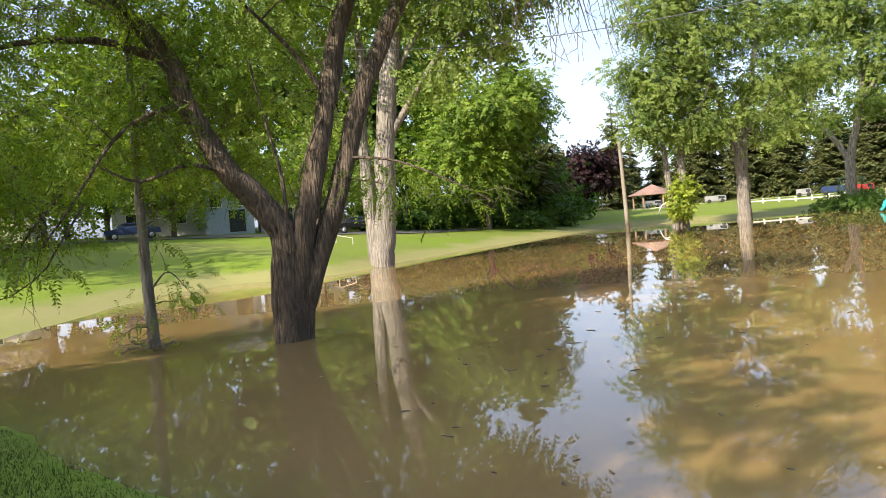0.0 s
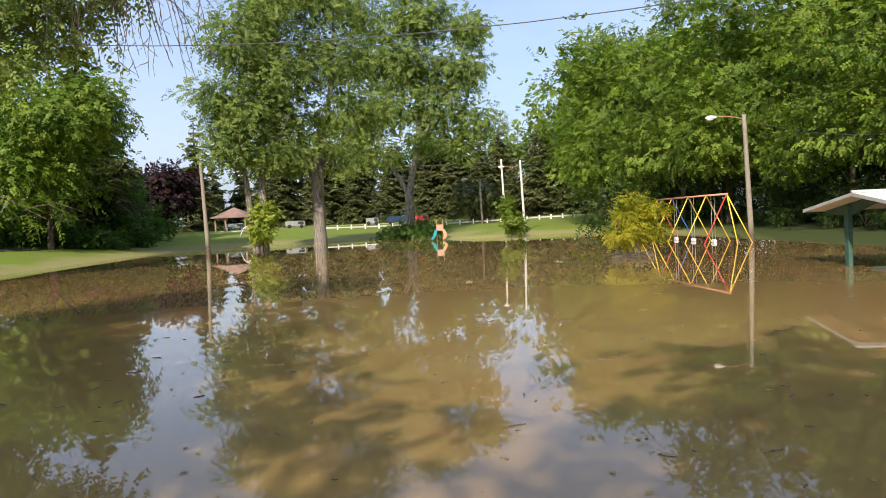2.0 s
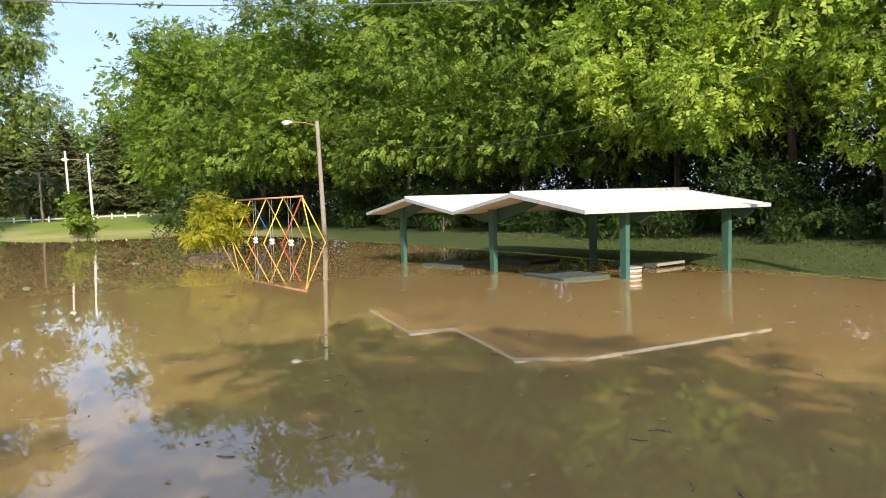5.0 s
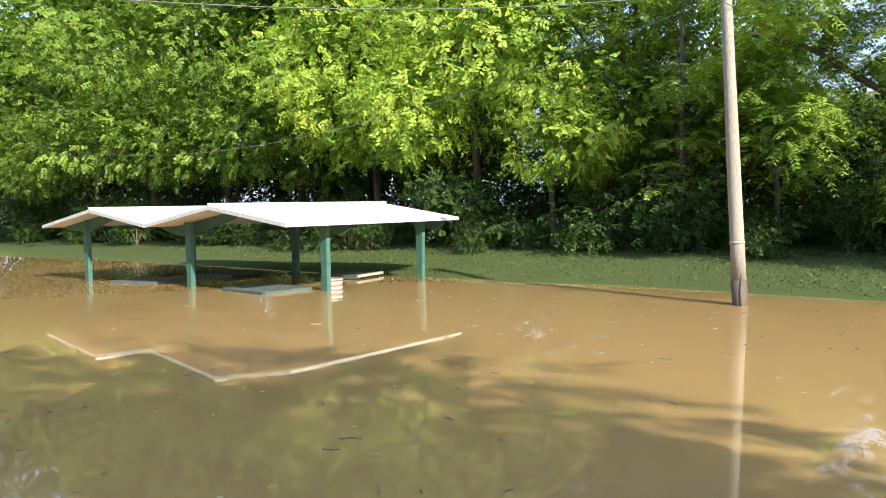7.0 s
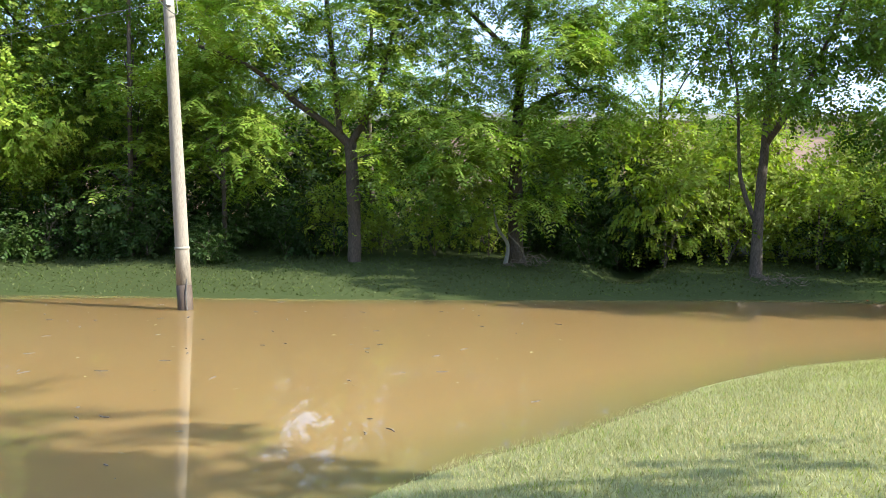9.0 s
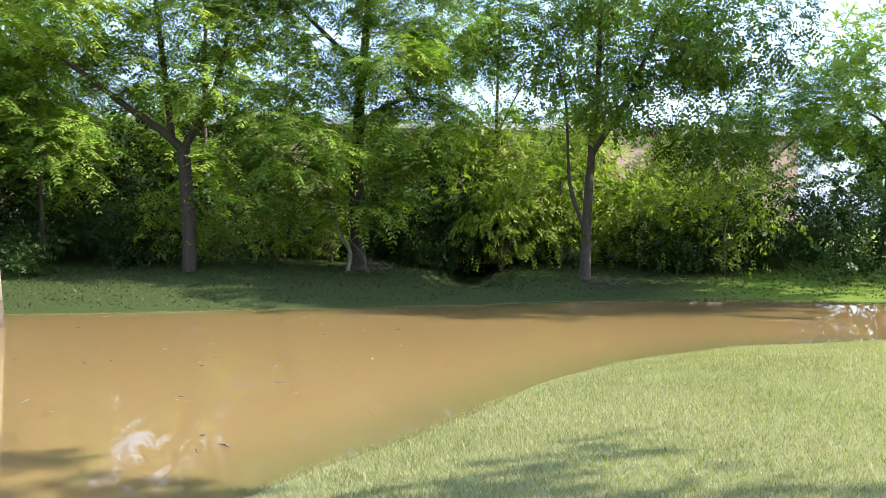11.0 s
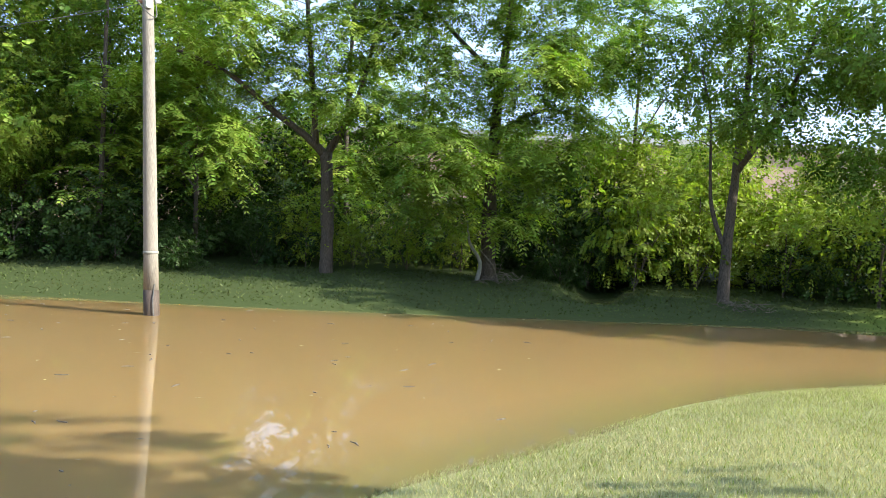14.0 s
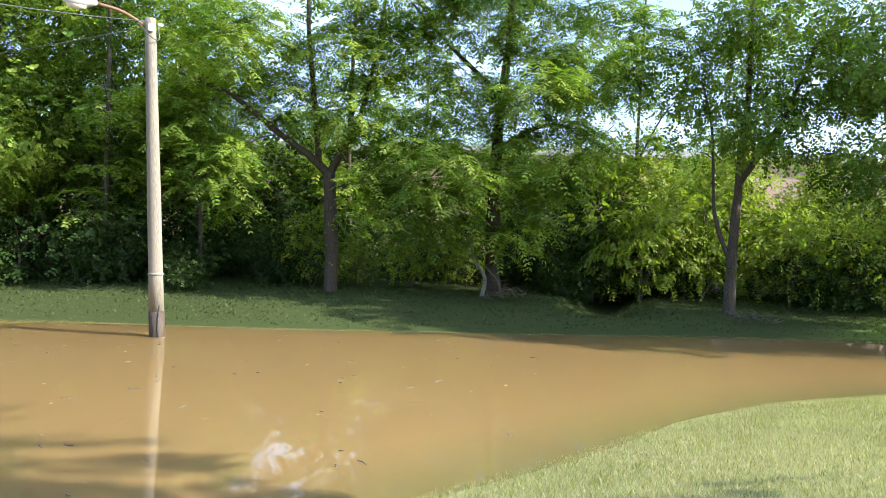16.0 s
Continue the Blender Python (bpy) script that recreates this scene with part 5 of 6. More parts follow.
# shrubs on the far lawn
def shrub(label, x, y, r, h, mat, seed, clumps=60, leaf=0.12, z=None, group="", name="shrub", per=9):
    rr = random.Random(seed)
    return tree(name, label, (x, y, gz(x, y) if z is None else z), [([(0, 0, -0.3), (0, 0, h * 0.3), (rr.uniform(-.2, .2), rr.uniform(-.2, .2), h * 0.7)], 0.05, 0.02), ([(0, 0, 0), (r * .4, 0, h * .4), (r * .6, r * .2, h * .6)], 0.03, 0.01), ([(0, 0, 0), (-r * .4, .1, h * .4), (-r * .6, -r * .2, h * .6)], 0.03, 0.01)],
                lobes_of(rr, (0, 0, h * 0.5), (r, r, h * 0.52), 5, 0.55), TWIG, mat, clumps, per, r * 0.2, 3, r * 0.2, leaf, leaf * 0.62, 0.25, seed=seed, category="shrub", group=group, inner=0.3, twigs=2)


dark_shrub = shrub("low dark shrubs on the lawn", 27, 86, 3.0, 1.6, LEAF_MAPLE, 70, 90, 0.3)
shrub("low dark shrubs by the far lawn", 33, 92, 2.6, 1.6, LEAF_MAPLE, 71, 80, 0.3)
for k, (x, y, s) in enumerate([(11.5, 81, 1.5), (16, 86, 1.7), (21, 90, 1.8), (30, 98, 1.9), (37, 108, 2.0)]):
    copy_thing(dark_shrub, pose(x, y, gz(x, y), 0, 0, 70 * k) @ Matrix.Scale(s, 4))
shrub("leafy bush climbing between two lamp poles at the water's edge", 57.6, 54.2, 1.15, 4.0, LEAF_WOODS, 72, 110, 0.24, 0.0)
shrub("low scrub in the shallow water", 62, 78, 2.4, 1.3, LEAF_MAPLE, 73, 70, 0.3, 0)
shrub("low scrub at the far shore", 70, 82, 3, 1.5, LEAF_MAPLE, 74, 80, 0.3, 0.1)
# yellow bush beside the swings with a heap of drift twigs
yb = tree("yellow_bush", "yellow-green layered bush standing in the water", (31.85, 21.75, 0),
          [([(0, 0, -0.6), (0, 0, 1), (0.05, 0, 3)], 0.05, 0.015), ([(0, 0, 0.4), (0.6, -0.3, 1.2), (1.3, -0.6, 1.4)], 0.03, 0.01), ([(0, 0, 0.4), (-0.6, 0.4, 1.4), (-1, 0.7, 2)], 0.03, 0.01)],
          [(0, 0, 1.6, 0.8, 0.8, 1.2), (0.6, -0.45, 1.2, 0.75, 0.75, 0.4), (-0.4, 0.3, 2.2, 0.6, 0.6, 0.35), (-0.2, 0.2, 2.8, 0.45, 0.45, 0.3), (0.6, -0.4, 2.3, 0.7, 0.7, 0.35), (-0.55, 0.5, 1.1, 0.8, 0.8, 0.45)],
          TWIG, LEAF_YELLOW, 170, 10, 0.22, 5, 0.3, 0.11, 0.05, 0.35, seed=80, category="shrub", inner=0.3, flat=0.35)


def twig_heap(label, x, y, z, r, h, count, seed):
    rr, sh = random.Random(seed), Shape()
    for _ in range(count):
        a, d = rr.uniform(0, 6.28), r * rr.random() ** 0.6
        p = Vector((math.cos(a) * d, math.sin(a) * d, rr.uniform(0, h) * (1 - d / r * 0.7)))
        q = p + Vector((rr.uniform(-1, 1), rr.uniform(-1, 1), rr.uniform(-0.3, 0.35))) * r * 0.6
        sh.tube([p, p.lerp(q, 0.5) + Vector((0, 0, rr.uniform(-.05, .05))), q], [0.014, 0.011, 0.005], 4)
    ob = new("brushwood", sh.mesh("brushwood", TWIG))
    ob.location = (x, y, z)
    return tagged(ob, label, "driftwood")


twig_heap("heap of drift twigs caught under the yellow bush", 31.5, 21.9, 0.02, 1.0, 0.5, 130, 81)
twig_heap("drift twigs caught round the slender tree", -3.1, 18.5, 0.02, 0.6, 0.4, 70, 82)
twig_heap("cut branches piled at the foot of a tree", 10.2, -21.3, gz(10.2, -21.3), 0.8, 0.3, 50, 83)
twig_heap("dead branches at the wood's edge", 16.6, -18.4, gz(16.6, -18.4), 0.9, 0.7, 50, 84)

# ---- the wood behind the water ----
def wood_tree(seed, height, crown, mat, low, clumps, leaf, width, pairs, length, radius, label, x, y, droop=0.25):
    r = random.Random(seed)
    return tree("woodland_tree", label, (x, y, gz(x, y)), stems_of(r, height * 0.92, 0.014 * height + 0.06, low + 0.1, 7, crown * 0.8, r.uniform(0.2, 1.0)),
                lobes_of(r, (-1.7, 1.4, height * (0.52 + low / 2)), (crown * 1.15, crown * 1.15, height * (0.48 - low / 2)), 11, 0.42), BARK_WOODS, mat, clumps, 8, radius, pairs, length, leaf, width, droop, seed=seed, group="wood edge trees", inner=0.7, twigs=2, feathery=mat is LEAF_WALNUT, flat=0.45)


WT = "tall leafy woodland tree at the edge of the water"
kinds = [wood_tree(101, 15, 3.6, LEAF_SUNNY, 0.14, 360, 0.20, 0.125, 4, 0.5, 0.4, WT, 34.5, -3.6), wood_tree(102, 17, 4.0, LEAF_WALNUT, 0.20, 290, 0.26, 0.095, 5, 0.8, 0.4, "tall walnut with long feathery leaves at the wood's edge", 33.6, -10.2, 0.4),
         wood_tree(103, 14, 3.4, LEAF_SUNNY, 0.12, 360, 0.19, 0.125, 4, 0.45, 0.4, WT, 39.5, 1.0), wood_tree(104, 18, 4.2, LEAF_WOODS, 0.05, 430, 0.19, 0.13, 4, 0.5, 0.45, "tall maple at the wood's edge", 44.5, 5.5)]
spots = [(49, 10.5), (52.5, 16), (57, 21.5), (61.5, 28), (65.5, 35), (69.5, 42), (74, 49), (79, 55.5)]
for k, (x, y) in enumerate(spots):
    copy_thing(kinds[3], pose(x, y, gz(x, y), 0, 0, 28 * math.sin(k * 1.9)) @ Matrix.Scale(1.0 + 0.14 * math.sin(k * 2.1) + (0.25 if 2 < k < 8 else 0), 4))
big = dict(clumps=200, per=7, leaf=0.46, width=0.32, low=0.03, group="deep wood trees", radius=0.95)
deep = [big_tree("woodland_tree", "tall tree deep in the wood", 43, -3, 20, 5.2, 111, LEAF_WOODS, **big), big_tree("woodland_tree", "tall tree deep in the wood", 46, 4, 19, 5, 112, LEAF_WOODS, **big)]
for k, (x, y) in enumerate([(50, -3), (49, 1.5), (54, 8), (59, 14), (64.5, 20), (69.5, 26.5), (74, 34), (79, 42), (84, 50), (88, 58), (92, 66), (98, 72), (84, 62), (62, 5), (57, -4)]):
    copy_thing(deep[k % 2], pose(x, y, gz(x, y), 0, 0, 61 * k + 20) @ Matrix.Scale((1.0 if k == 0 else 1.25) + 0.12 * math.sin(k * 1.7), 4))
# the open group of trees beside the ditch
def own(name, label, base, stems, lobes, mat, seed, clumps, leaf=0.18, width=0.068, pairs=5, length=0.55, radius=0.36, droop=0.45, bark=BARK_WOODS, inner=0.5, feathery=False, per=11):
    return tree(name, label, (base[0], base[1], 0), [([(x - base[0], y - base[1], z) for x, y, z in p], a, b) for p, a, b in stems],
                [(x - base[0], y - base[1], z, a, b, c) for x, y, z, a, b, c in lobes], bark, mat, clumps, per, radius, pairs, length, leaf, width, droop, seed=seed, inner=inner, twigs=1, sides=10, feathery=feathery)


own("forked_tree", "walnut with a forked grey trunk on the bank", (20.8, -14.7),
    [([(20.8, -14.7, 0), (20.8, -14.7, 1), (20.8, -14.7, 2), (20.83, -14.65, 3.4), (20.85, -14.6, 4.4)], 0.22, 0.20), ([(20.85, -14.6, 4.3), (21.2, -14.0, 4.9), (21.7, -13.3, 5.5), (22.6, -12.2, 6.6), (24, -11, 7.4)], 0.15, 0.06),
     ([(20.85, -14.6, 4.3), (20.6, -14.9, 5.0), (20.4, -15.2, 5.7), (20.1, -15.6, 7.4), (19.8, -15.9, 10)], 0.13, 0.05), ([(21.0, -14.3, 4.6), (21.1, -14.2, 6.2), (21.3, -14.0, 9), (21.3, -14, 12)], 0.12, 0.05)],
    [(22.8, -12, 8.2, 2.6, 2.4, 1.5), (20.5, -14.6, 8.0, 1.6, 1.6, 1.1), (21, -14, 12.2, 2.2, 2.0, 1.6), (18.8, -15.8, 10, 2, 2, 1.6), (24.5, -10.8, 6.2, 1.8, 1.6, 1.0), (22.3, -11.6, 4.2, 1.5, 1.3, 1.0), (21.9, -13.4, 6.6, 1.6, 1.5, 0.9), (19.6, -14.6, 6.2, 1.2, 1.1, 0.8), (18.6, -15.1, 3.7, 1.2, 1.1, 0.8)], LEAF_WALNUT, 121, 400, 0.20, 0.066, 9, 0.95, droop=0.5, feathery=True, per=7)
own("dark_walnut_tree", "dark-trunked tree with hanging feathery branches on the bank", (17.5, -18.7),
    [([(17.4, -18.6, 0), (17.4, -18.6, 1.5), (17.4, -18.6, 3.4), (17.3, -18.65, 6.1), (17.1, -18.8, 8.5), (17, -19, 12)], 0.30, 0.09), ([(17.4, -18.6, 4.4), (18.6, -17, 5.2), (19.5, -15.8, 4.6)], 0.10, 0.03), ([(17.35, -18.6, 5.2), (16, -19.4, 6), (14.6, -20, 5.6)], 0.10, 0.03), ([(17.3, -18.6, 7), (18.6, -17.6, 8.6), (19.6, -16.8, 10)], 0.09, 0.03)],
    [(18.4, -16.6, 4.6, 1.9, 1.9, 1.2), (17.9, -16.4, 3.0, 1.1, 1.1, 0.8), (15.8, -19, 5.0, 1.9, 1.7, 1.3), (16.6, -18.2, 3.2, 1.4, 1.2, 1.3), (17.2, -18.4, 9.8, 2.3, 2.2, 1.2), (14.6, -20.2, 8.2, 2.2, 2, 1.6), (19.2, -16.4, 8, 1.5, 1.5, 1.1), (16.6, -15.6, 4.0, 1.2, 1.1, 0.8), (14.6, -17.4, 6.6, 1.3, 1.2, 0.8), (17, -19, 13, 2.2, 2.2, 1.5), (17.9, -17.6, 6.6, 1.8, 1.8, 1.1), (16.0, -18.6, 7.4, 1.6, 1.6, 1.0), (19.6, -15.4, 6.0, 1.2, 1.2, 0.8)], LEAF_WALNUT, 122, 560, 0.20, 0.066, 9, 0.95, droop=0.55, feathery=True, per=7)
bank_tree = own("bank_tree", "leaning tree with a split dark trunk on the bank", (10.5, -20.9),
    [([(10.54, -20.92, 0), (10.54, -20.92, 0.8), (10.46, -20.96, 2.7), (10.3, -21.0, 4.9), (10.2, -21.1, 7.0), (10.2, -21.2, 11)], 0.21, 0.06), ([(10.35, -21.0, 4.0), (9.8, -21.3, 5.0), (9.3, -21.5, 5.9), (8.6, -21.9, 8)], 0.13, 0.04), ([(10.5, -20.9, 1.6), (10.85, -20.75, 2.6), (11.0, -20.7, 3.5), (11.1, -20.7, 5.5), (11.4, -20.6, 7)], 0.08, 0.03)],
    [(10.2, -21.1, 12.6, 2.4, 2.2, 1.8), (10.6, -20.9, 8.4, 1.3, 1.2, 0.9), (8.2, -21.8, 6.8, 1.8, 1.6, 1.4), (7.0, -22, 4.6, 1.7, 1.5, 1.0), (11.6, -20.4, 7.2, 1.5, 1.4, 1.2), (8.8, -21.2, 8.6, 2, 2, 1.4), (6.6, -22, 7.5, 2, 2, 2), (11.2, -20.6, 5.2, 0.9, 0.8, 0.4), (9.6, -21, 6.2, 1.2, 1.1, 0.7), (8.8, -19.8, 5.4, 1.3, 1.1, 0.8), (6.4, -21.0, 3.6, 1.3, 1.1, 0.8)], LEAF_WOODS, 123, 420, 0.125, 0.08, 4, 0.40, 0.36, 0.3, per=13)
bank_tree.location = (11.05, -22.0, 0.2)
for k, (x, y, s) in enumerate([(-11, -33, 0.55)]):
    copy_thing(kinds[k % 4], pose(x, y, gz(x, y), 0, 0, 120 * k) @ Matrix.Scale(s, 4))
thin = own("slim_woodland_tree", "slim sparse tree inside the open wood", (24.5, -18.2),
           [([(24.5, -18.2, 0), (24.5, -18.2, 2), (24.6, -18.1, 6), (24.4, -18.2, 12), (24.3, -18.3, 16)], 0.15, 0.04), ([(24.6, -18.1, 5), (25.6, -17.4, 7), (26.6, -17, 8)], 0.06, 0.02), ([(24.5, -18.1, 7), (23.2, -18.8, 9), (22.4, -19.4, 10)], 0.06, 0.02)],
           [(25.6, -17.4, 7.2, 1.6, 1.5, 1.1), (23.2, -18.8, 8.6, 1.7, 1.6, 1.2), (24.6, -18, 5.0, 1.5, 1.4, 1.0), (24.3, -18.2, 12, 2.4, 2.3, 2.0), (24.3, -18.3, 15.6, 1.8, 1.8, 1.6), (25.4, -18.6, 3.4, 1.2, 1.2, 0.9), (23.4, -17.6, 3.0, 1.2, 1.2, 0.9)], LEAF_WALNUT, 124, 115, 0.24, 0.11, 5, 0.7, droop=0.4, feathery=True, per=6)
tagged(thin, group="slim wood trees")
for k, (x, y, s) in enumerate([(28.5, -14, 1.0), (26.8, -9.8, 0.85), (31, -8.6, 1.0), (16.5, -25.5, 0.75), (12.8, -27, 0.65), (38, -9, 1.1), (33, -17, 0.9), (22, -29, 0.7), (29, -26, 0.75), (40, -19, 0.85)]):
    copy_thing(thin, pose(x, y, gz(x, y) - 0.5, 0, 0, 97 * k + 30) @ Matrix.Scale(s, 4))
near_kind = wood_tree(105, 13, 3.2, LEAF_WOODS, 0.13, 430, 0.15, 0.095, 4, 0.45, 0.42, "leafy small-leaved tree in the edge of the wood", 31.6, -13.4)
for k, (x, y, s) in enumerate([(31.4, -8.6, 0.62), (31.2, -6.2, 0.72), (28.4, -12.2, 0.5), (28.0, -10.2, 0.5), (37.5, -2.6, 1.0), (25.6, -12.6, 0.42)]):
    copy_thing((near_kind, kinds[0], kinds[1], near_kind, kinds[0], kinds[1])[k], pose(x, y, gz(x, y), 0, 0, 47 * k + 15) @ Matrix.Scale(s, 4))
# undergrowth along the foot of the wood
ug = [shrub("dense leafy undergrowth at the foot of the wood", 28.2, -7.6, 1.7, 2.6, LEAF_SHADED, 131, 85, 0.13, group="undergrowth", name="undergrowth_bush", per=7),
      shrub("dense undergrowth at the foot of the wood, darkened as in shade", 33.4, -2.6, 1.8, 3.0, LEAF_SHADED, 132, 85, 0.14, group="undergrowth", name="undergrowth_bush", per=7),
      shrub("bright yellow-green undergrowth at the foot of the wood", 14.2, -22.2, 1.6, 3.6, LEAF_BRIGHT, 133, 80, 0.13, group="undergrowth", name="undergrowth_bush", per=7)]
FOOT = [(60, 31), (52, 20.5), (46, 14), (40.5, 8.5), (35, 2.5), (31, -2.6), (26.6, -8.4), (24.4, -12.6), (22.2, -17.0), (19.0, -20.6), (12.8, -24.6), (8.6, -26.0), (2, -27.5), (-6, -30)]
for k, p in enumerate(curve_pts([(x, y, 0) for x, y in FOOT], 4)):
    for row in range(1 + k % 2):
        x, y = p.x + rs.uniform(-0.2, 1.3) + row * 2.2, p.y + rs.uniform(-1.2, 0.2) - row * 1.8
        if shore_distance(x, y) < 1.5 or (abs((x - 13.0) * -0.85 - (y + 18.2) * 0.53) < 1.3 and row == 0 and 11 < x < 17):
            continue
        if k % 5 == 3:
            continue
        # sunlit spots take the bright leaf copies, the rest the shade-darkened ones
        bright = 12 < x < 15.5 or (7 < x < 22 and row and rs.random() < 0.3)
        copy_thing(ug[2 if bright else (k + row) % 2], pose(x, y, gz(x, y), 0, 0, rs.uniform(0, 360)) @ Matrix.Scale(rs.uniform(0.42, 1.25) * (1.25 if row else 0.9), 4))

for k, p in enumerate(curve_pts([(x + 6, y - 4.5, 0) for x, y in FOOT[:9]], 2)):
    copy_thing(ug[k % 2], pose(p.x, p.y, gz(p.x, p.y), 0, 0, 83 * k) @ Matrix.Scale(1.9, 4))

# bright small trees behind the ditch
lit = shrub("bright yellow-green young tree behind the ditch", 15.4, -24.8, 1.9, 5.6, LEAF_BRIGHT, 134, 230, 0.14, group="young trees behind the ditch", name="young_tree", per=9)
for k, (x, y, s) in enumerate([(17.2, -25.8, 1.05), (13.2, -26.0, 0.9), (19.6, -25.2, 0.8), (10.6, -27.2, 0.85)]):
    copy_thing(lit, pose(x, y, gz(x, y), 0, 0, 75 * k + 20) @ Matrix.Scale(s, 4))

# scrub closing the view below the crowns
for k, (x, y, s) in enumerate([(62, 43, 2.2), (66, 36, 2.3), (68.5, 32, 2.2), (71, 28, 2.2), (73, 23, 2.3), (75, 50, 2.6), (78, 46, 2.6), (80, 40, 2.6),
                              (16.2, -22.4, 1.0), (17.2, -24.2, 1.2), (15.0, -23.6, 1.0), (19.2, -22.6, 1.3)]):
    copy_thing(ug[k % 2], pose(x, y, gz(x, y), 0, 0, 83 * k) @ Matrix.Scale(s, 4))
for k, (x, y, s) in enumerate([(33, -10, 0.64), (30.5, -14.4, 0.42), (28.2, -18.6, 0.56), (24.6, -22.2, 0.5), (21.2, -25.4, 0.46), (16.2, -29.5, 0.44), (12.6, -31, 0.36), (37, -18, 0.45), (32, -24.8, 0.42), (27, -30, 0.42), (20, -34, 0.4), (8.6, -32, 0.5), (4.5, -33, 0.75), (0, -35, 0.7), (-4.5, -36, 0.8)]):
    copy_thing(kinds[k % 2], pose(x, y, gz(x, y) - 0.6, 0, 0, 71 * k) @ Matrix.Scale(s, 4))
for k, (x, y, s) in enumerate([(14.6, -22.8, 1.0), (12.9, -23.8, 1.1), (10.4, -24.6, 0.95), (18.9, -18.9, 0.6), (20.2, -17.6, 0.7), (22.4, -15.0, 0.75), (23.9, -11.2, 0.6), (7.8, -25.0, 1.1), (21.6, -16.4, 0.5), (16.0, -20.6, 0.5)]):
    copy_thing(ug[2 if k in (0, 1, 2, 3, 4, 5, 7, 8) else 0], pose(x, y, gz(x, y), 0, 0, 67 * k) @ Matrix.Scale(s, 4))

# ---- trees behind the viewer, which shade the near water ----
shade = big_tree("shade_tree", "leafy park tree on the near lawn", -8.4, -7.9, 14.5, 4.3, 140, LEAF_MAPLE, clumps=165, leaf=0.36, width=0.25, low=0.15, group="near park trees", radius=0.8)
copy_thing(shade, pose(-17.9, -3.1, gz(-17.9, -3.1), 0, 0, 200))
# unseen tree, placed so that its narrow crown shades the far bank
big_tree("shade_tree", "slim unseen tree whose shadow falls along the bank", -1, -26.2, 14, 2.4, 141, LEAF_MAPLE, clumps=170, leaf=0.45, width=0.32, low=0.3, group="near park trees", radius=0.7)
copy_thing(shade, pose(-12, 5, gz(-12, 5), 0, 0, 110))
copy_thing(shade, pose(-11.5, 1.2, gz(-11.5, 1.2), 0, 0, 250) @ Matrix.Scale(0.85, 4))
copy_thing(shade, pose(-20.8, 0.6, gz(-20.8, 0.6), 0, 0, 50) @ Matrix.Scale(1.12, 4))

snag = thing("dead_branch", (17.0, -18.3, gz(17, -18.3)), "pale dead branch leaning at the foot of the dark tree", "dead branch")
part("limb", Shape().tube(curve_pts([(0.3, 0.3, -0.1), (0.25, 0.2, 0.6), (0.45, 0.5, 1.2), (0.5, 0.6, 1.9)], 4), [0.07, 0.068, 0.065, 0.06, 0.058, 0.055, 0.05, 0.048, 0.044, 0.04, 0.035, 0.03, 0.02], 8, 0.1).mesh("limb", PALE_WOOD, True), snag)
part("limb", Shape().tube(curve_pts([(-0.2, -0.2, -0.1), (-0.1, 0.0, 0.5), (0.25, 0.25, 1.0)], 4), [0.05, 0.05, 0.048, 0.045, 0.04, 0.035, 0.03, 0.025, 0.02], 7, 0.1).mesh("limb", TWIG, True), snag)

# ---- ground cover, grass and drift ----
rng = np.random.default_rng(9)


def blades(n, x0, x1, y0, y1, keep, height, width, mat, name, label, category, lean=0.5):
    x, y = rng.uniform(x0, x1, n), rng.uniform(y0, y1, n)
    ok = keep(x, y)
    x, y = x[ok], y[ok]
    z = ground_z(x, y)
    a, h = rng.uniform(0, 6.283, len(x)), height * rng.uniform(0.5, 1.3, len(x))
    b = rng.uniform(0, 6.283, len(x))
    dx, dy = np.cos(a) * width / 2, np.sin(a) * width / 2
    lx, ly = np.cos(b) * h * lean * rng.random(len(x)), np.sin(b) * h * lean * rng.random(len(x))
    v = np.stack([np.stack([x - dx, y - dy, z - 0.01], 1), np.stack([x + dx, y + dy, z - 0.01], 1), np.stack([x + lx, y + ly, z + h], 1)], 1).reshape(-1, 3)
    return tagged(new(name, mesh_of(name, v, np.arange(len(v)).reshape(-1, 3).tolist(), mat)), label, category, kind="stuff")


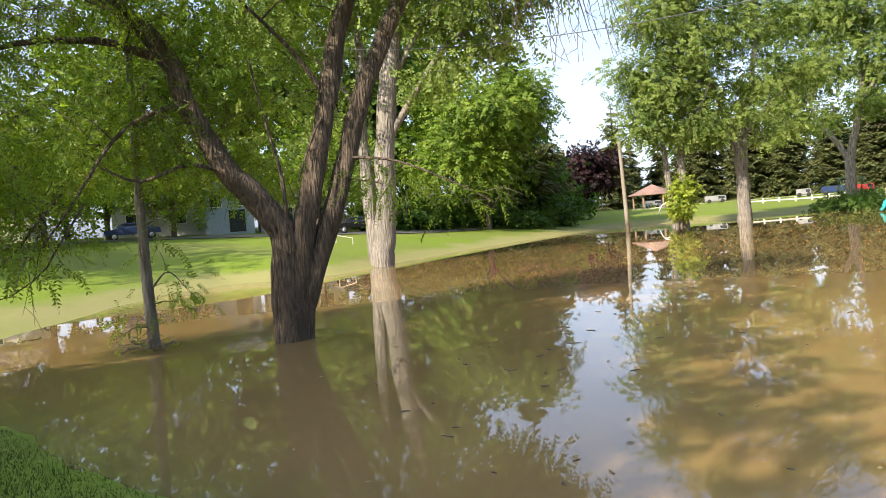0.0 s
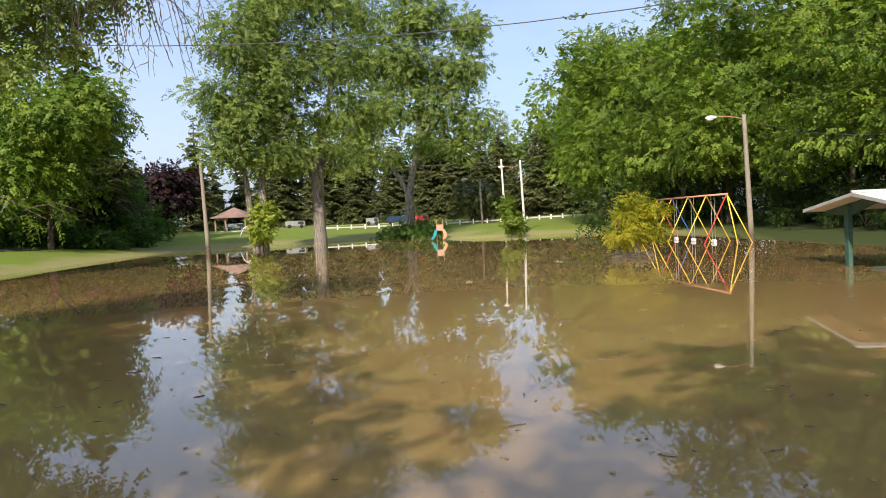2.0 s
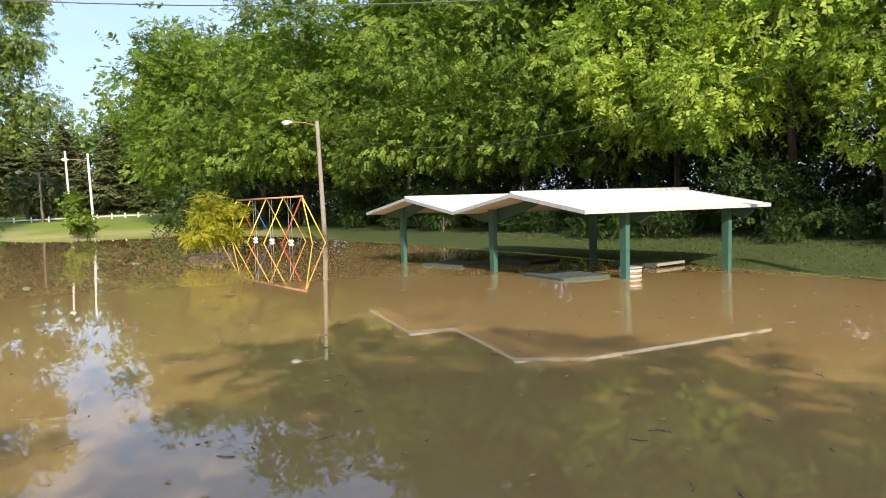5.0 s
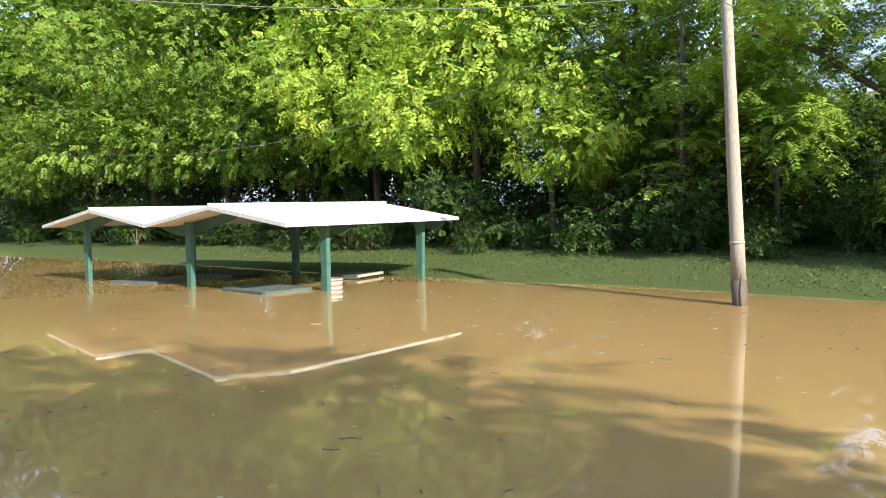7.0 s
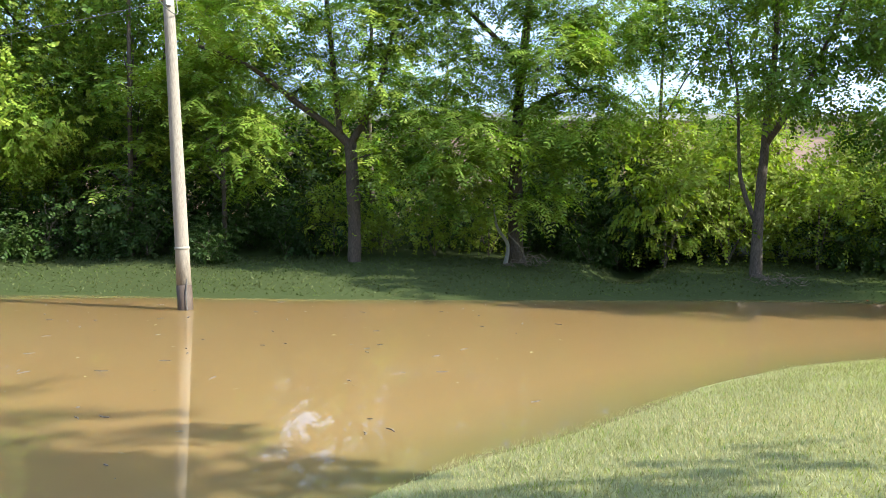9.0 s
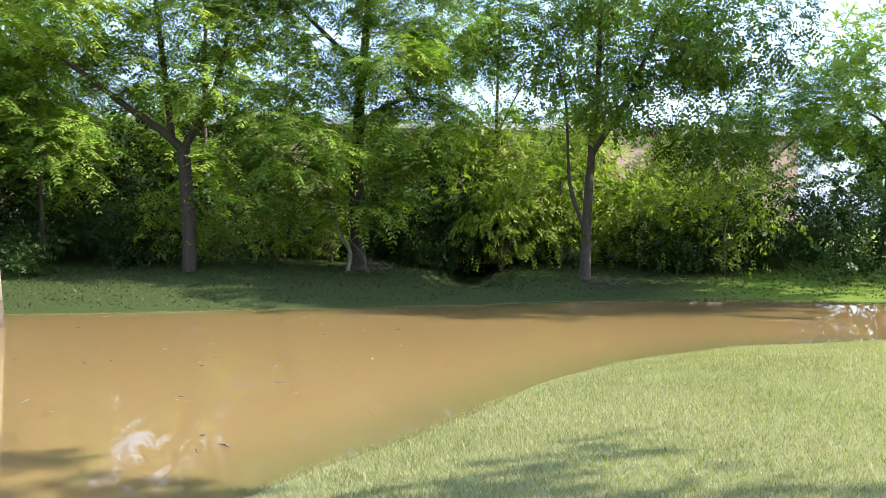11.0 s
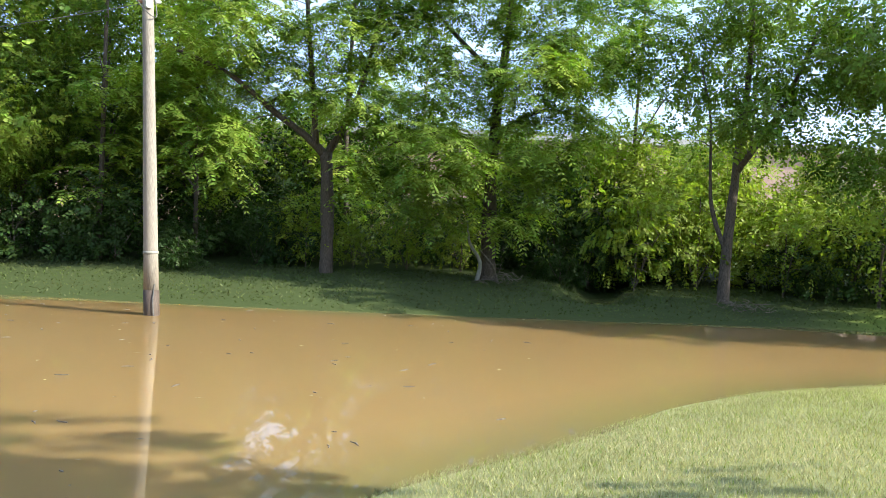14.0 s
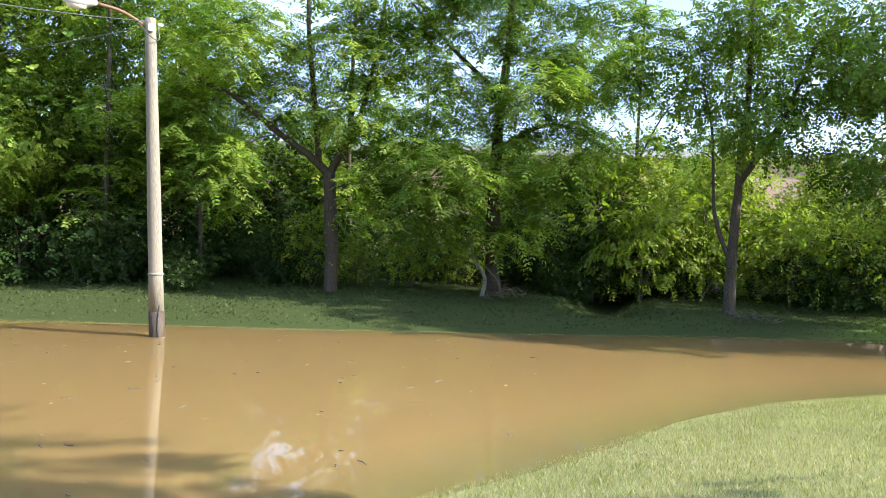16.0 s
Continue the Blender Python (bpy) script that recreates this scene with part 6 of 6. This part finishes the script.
near = lambda x, y: (shore_distance(x, y) > -0.12) & (np.hypot(x, y) > 3.0)
blades(330000, -3, 6, -19, -3.2, near, 0.042, 0.008, BLADE, "grass", "short mown grass blades along the near waterline", "grass", 1.3)
# blades coloured dark for the shade on this bank
blades(110000, -8, 1.5, 5, 17, near, 0.04, 0.009, LEAF_SHADED, "grass", "short mown grass blades on the shaded near bank", "grass", 1.3)
blades(22000, -3, 6, -19, -3.2, near, 0.045, 0.009, LEAF_LOCUST, "grass", "darker clover and weeds among the mown grass", "grass", 1.5)
bank = lambda x, y: (0.6 * x - 0.8 * y > 16) & (shore_distance(x, y) > 0.1) & (shore_distance(x, y) < 6.5)
blades(120000, 2, 45, -28, 16, bank, 0.05, 0.055, COVER, "ground_cover", "low leafy ground cover on the far bank", "ground cover", 2.6)

# floating twigs and leaves
drift, litter = Shape(), []
for _ in range(240):
    a, d = rs.uniform(0.1, 2.45), rs.uniform(6, 22)
    p = Vector((math.sin(a) * d, math.cos(a) * d, 0.006))
    if shore_distance(p.x, p.y) > -0.5:
        continue
    w, L = rs.uniform(0, 6.28), rs.uniform(0.05, 0.24) * (2.2 if rs.random() < 0.08 else 1)
    e = Vector((math.cos(w), math.sin(w), 0)) * L
    drift.tube([p - e / 2, p + Vector((-e.y, e.x, 0)) * rs.uniform(-.2, .2), p + e / 2], [0.007, 0.010, 0.005], 4)
tagged(new("floating_twigs", drift.mesh("floating_twigs", TWIG)), "small dark twigs floating on the brown water", "drift", kind="stuff")
for _ in range(260):
    a, d = rs.uniform(-0.1, 2.5), rs.uniform(6, 26)
    p = Vector((math.sin(a) * d, math.cos(a) * d, 0.008))
    if shore_distance(p.x, p.y) > -0.3:
        continue
    w, L = rs.uniform(0, 6.28), rs.uniform(0.02, 0.06)
    e, s = Vector((math.cos(w), math.sin(w), 0)) * L, Vector((-math.sin(w), math.cos(w), 0)) * L * 0.5
    litter += [p - e, p + s + Vector((0, 0, 0.006)), p + e, p - s]
tagged(new("floating_leaves", mesh_of("floating_leaves", litter, np.arange(len(litter)).reshape(-1, 4).tolist(), DEAD_LEAF)), "scattered yellow and brown leaves floating on the water", "drift", kind="stuff")
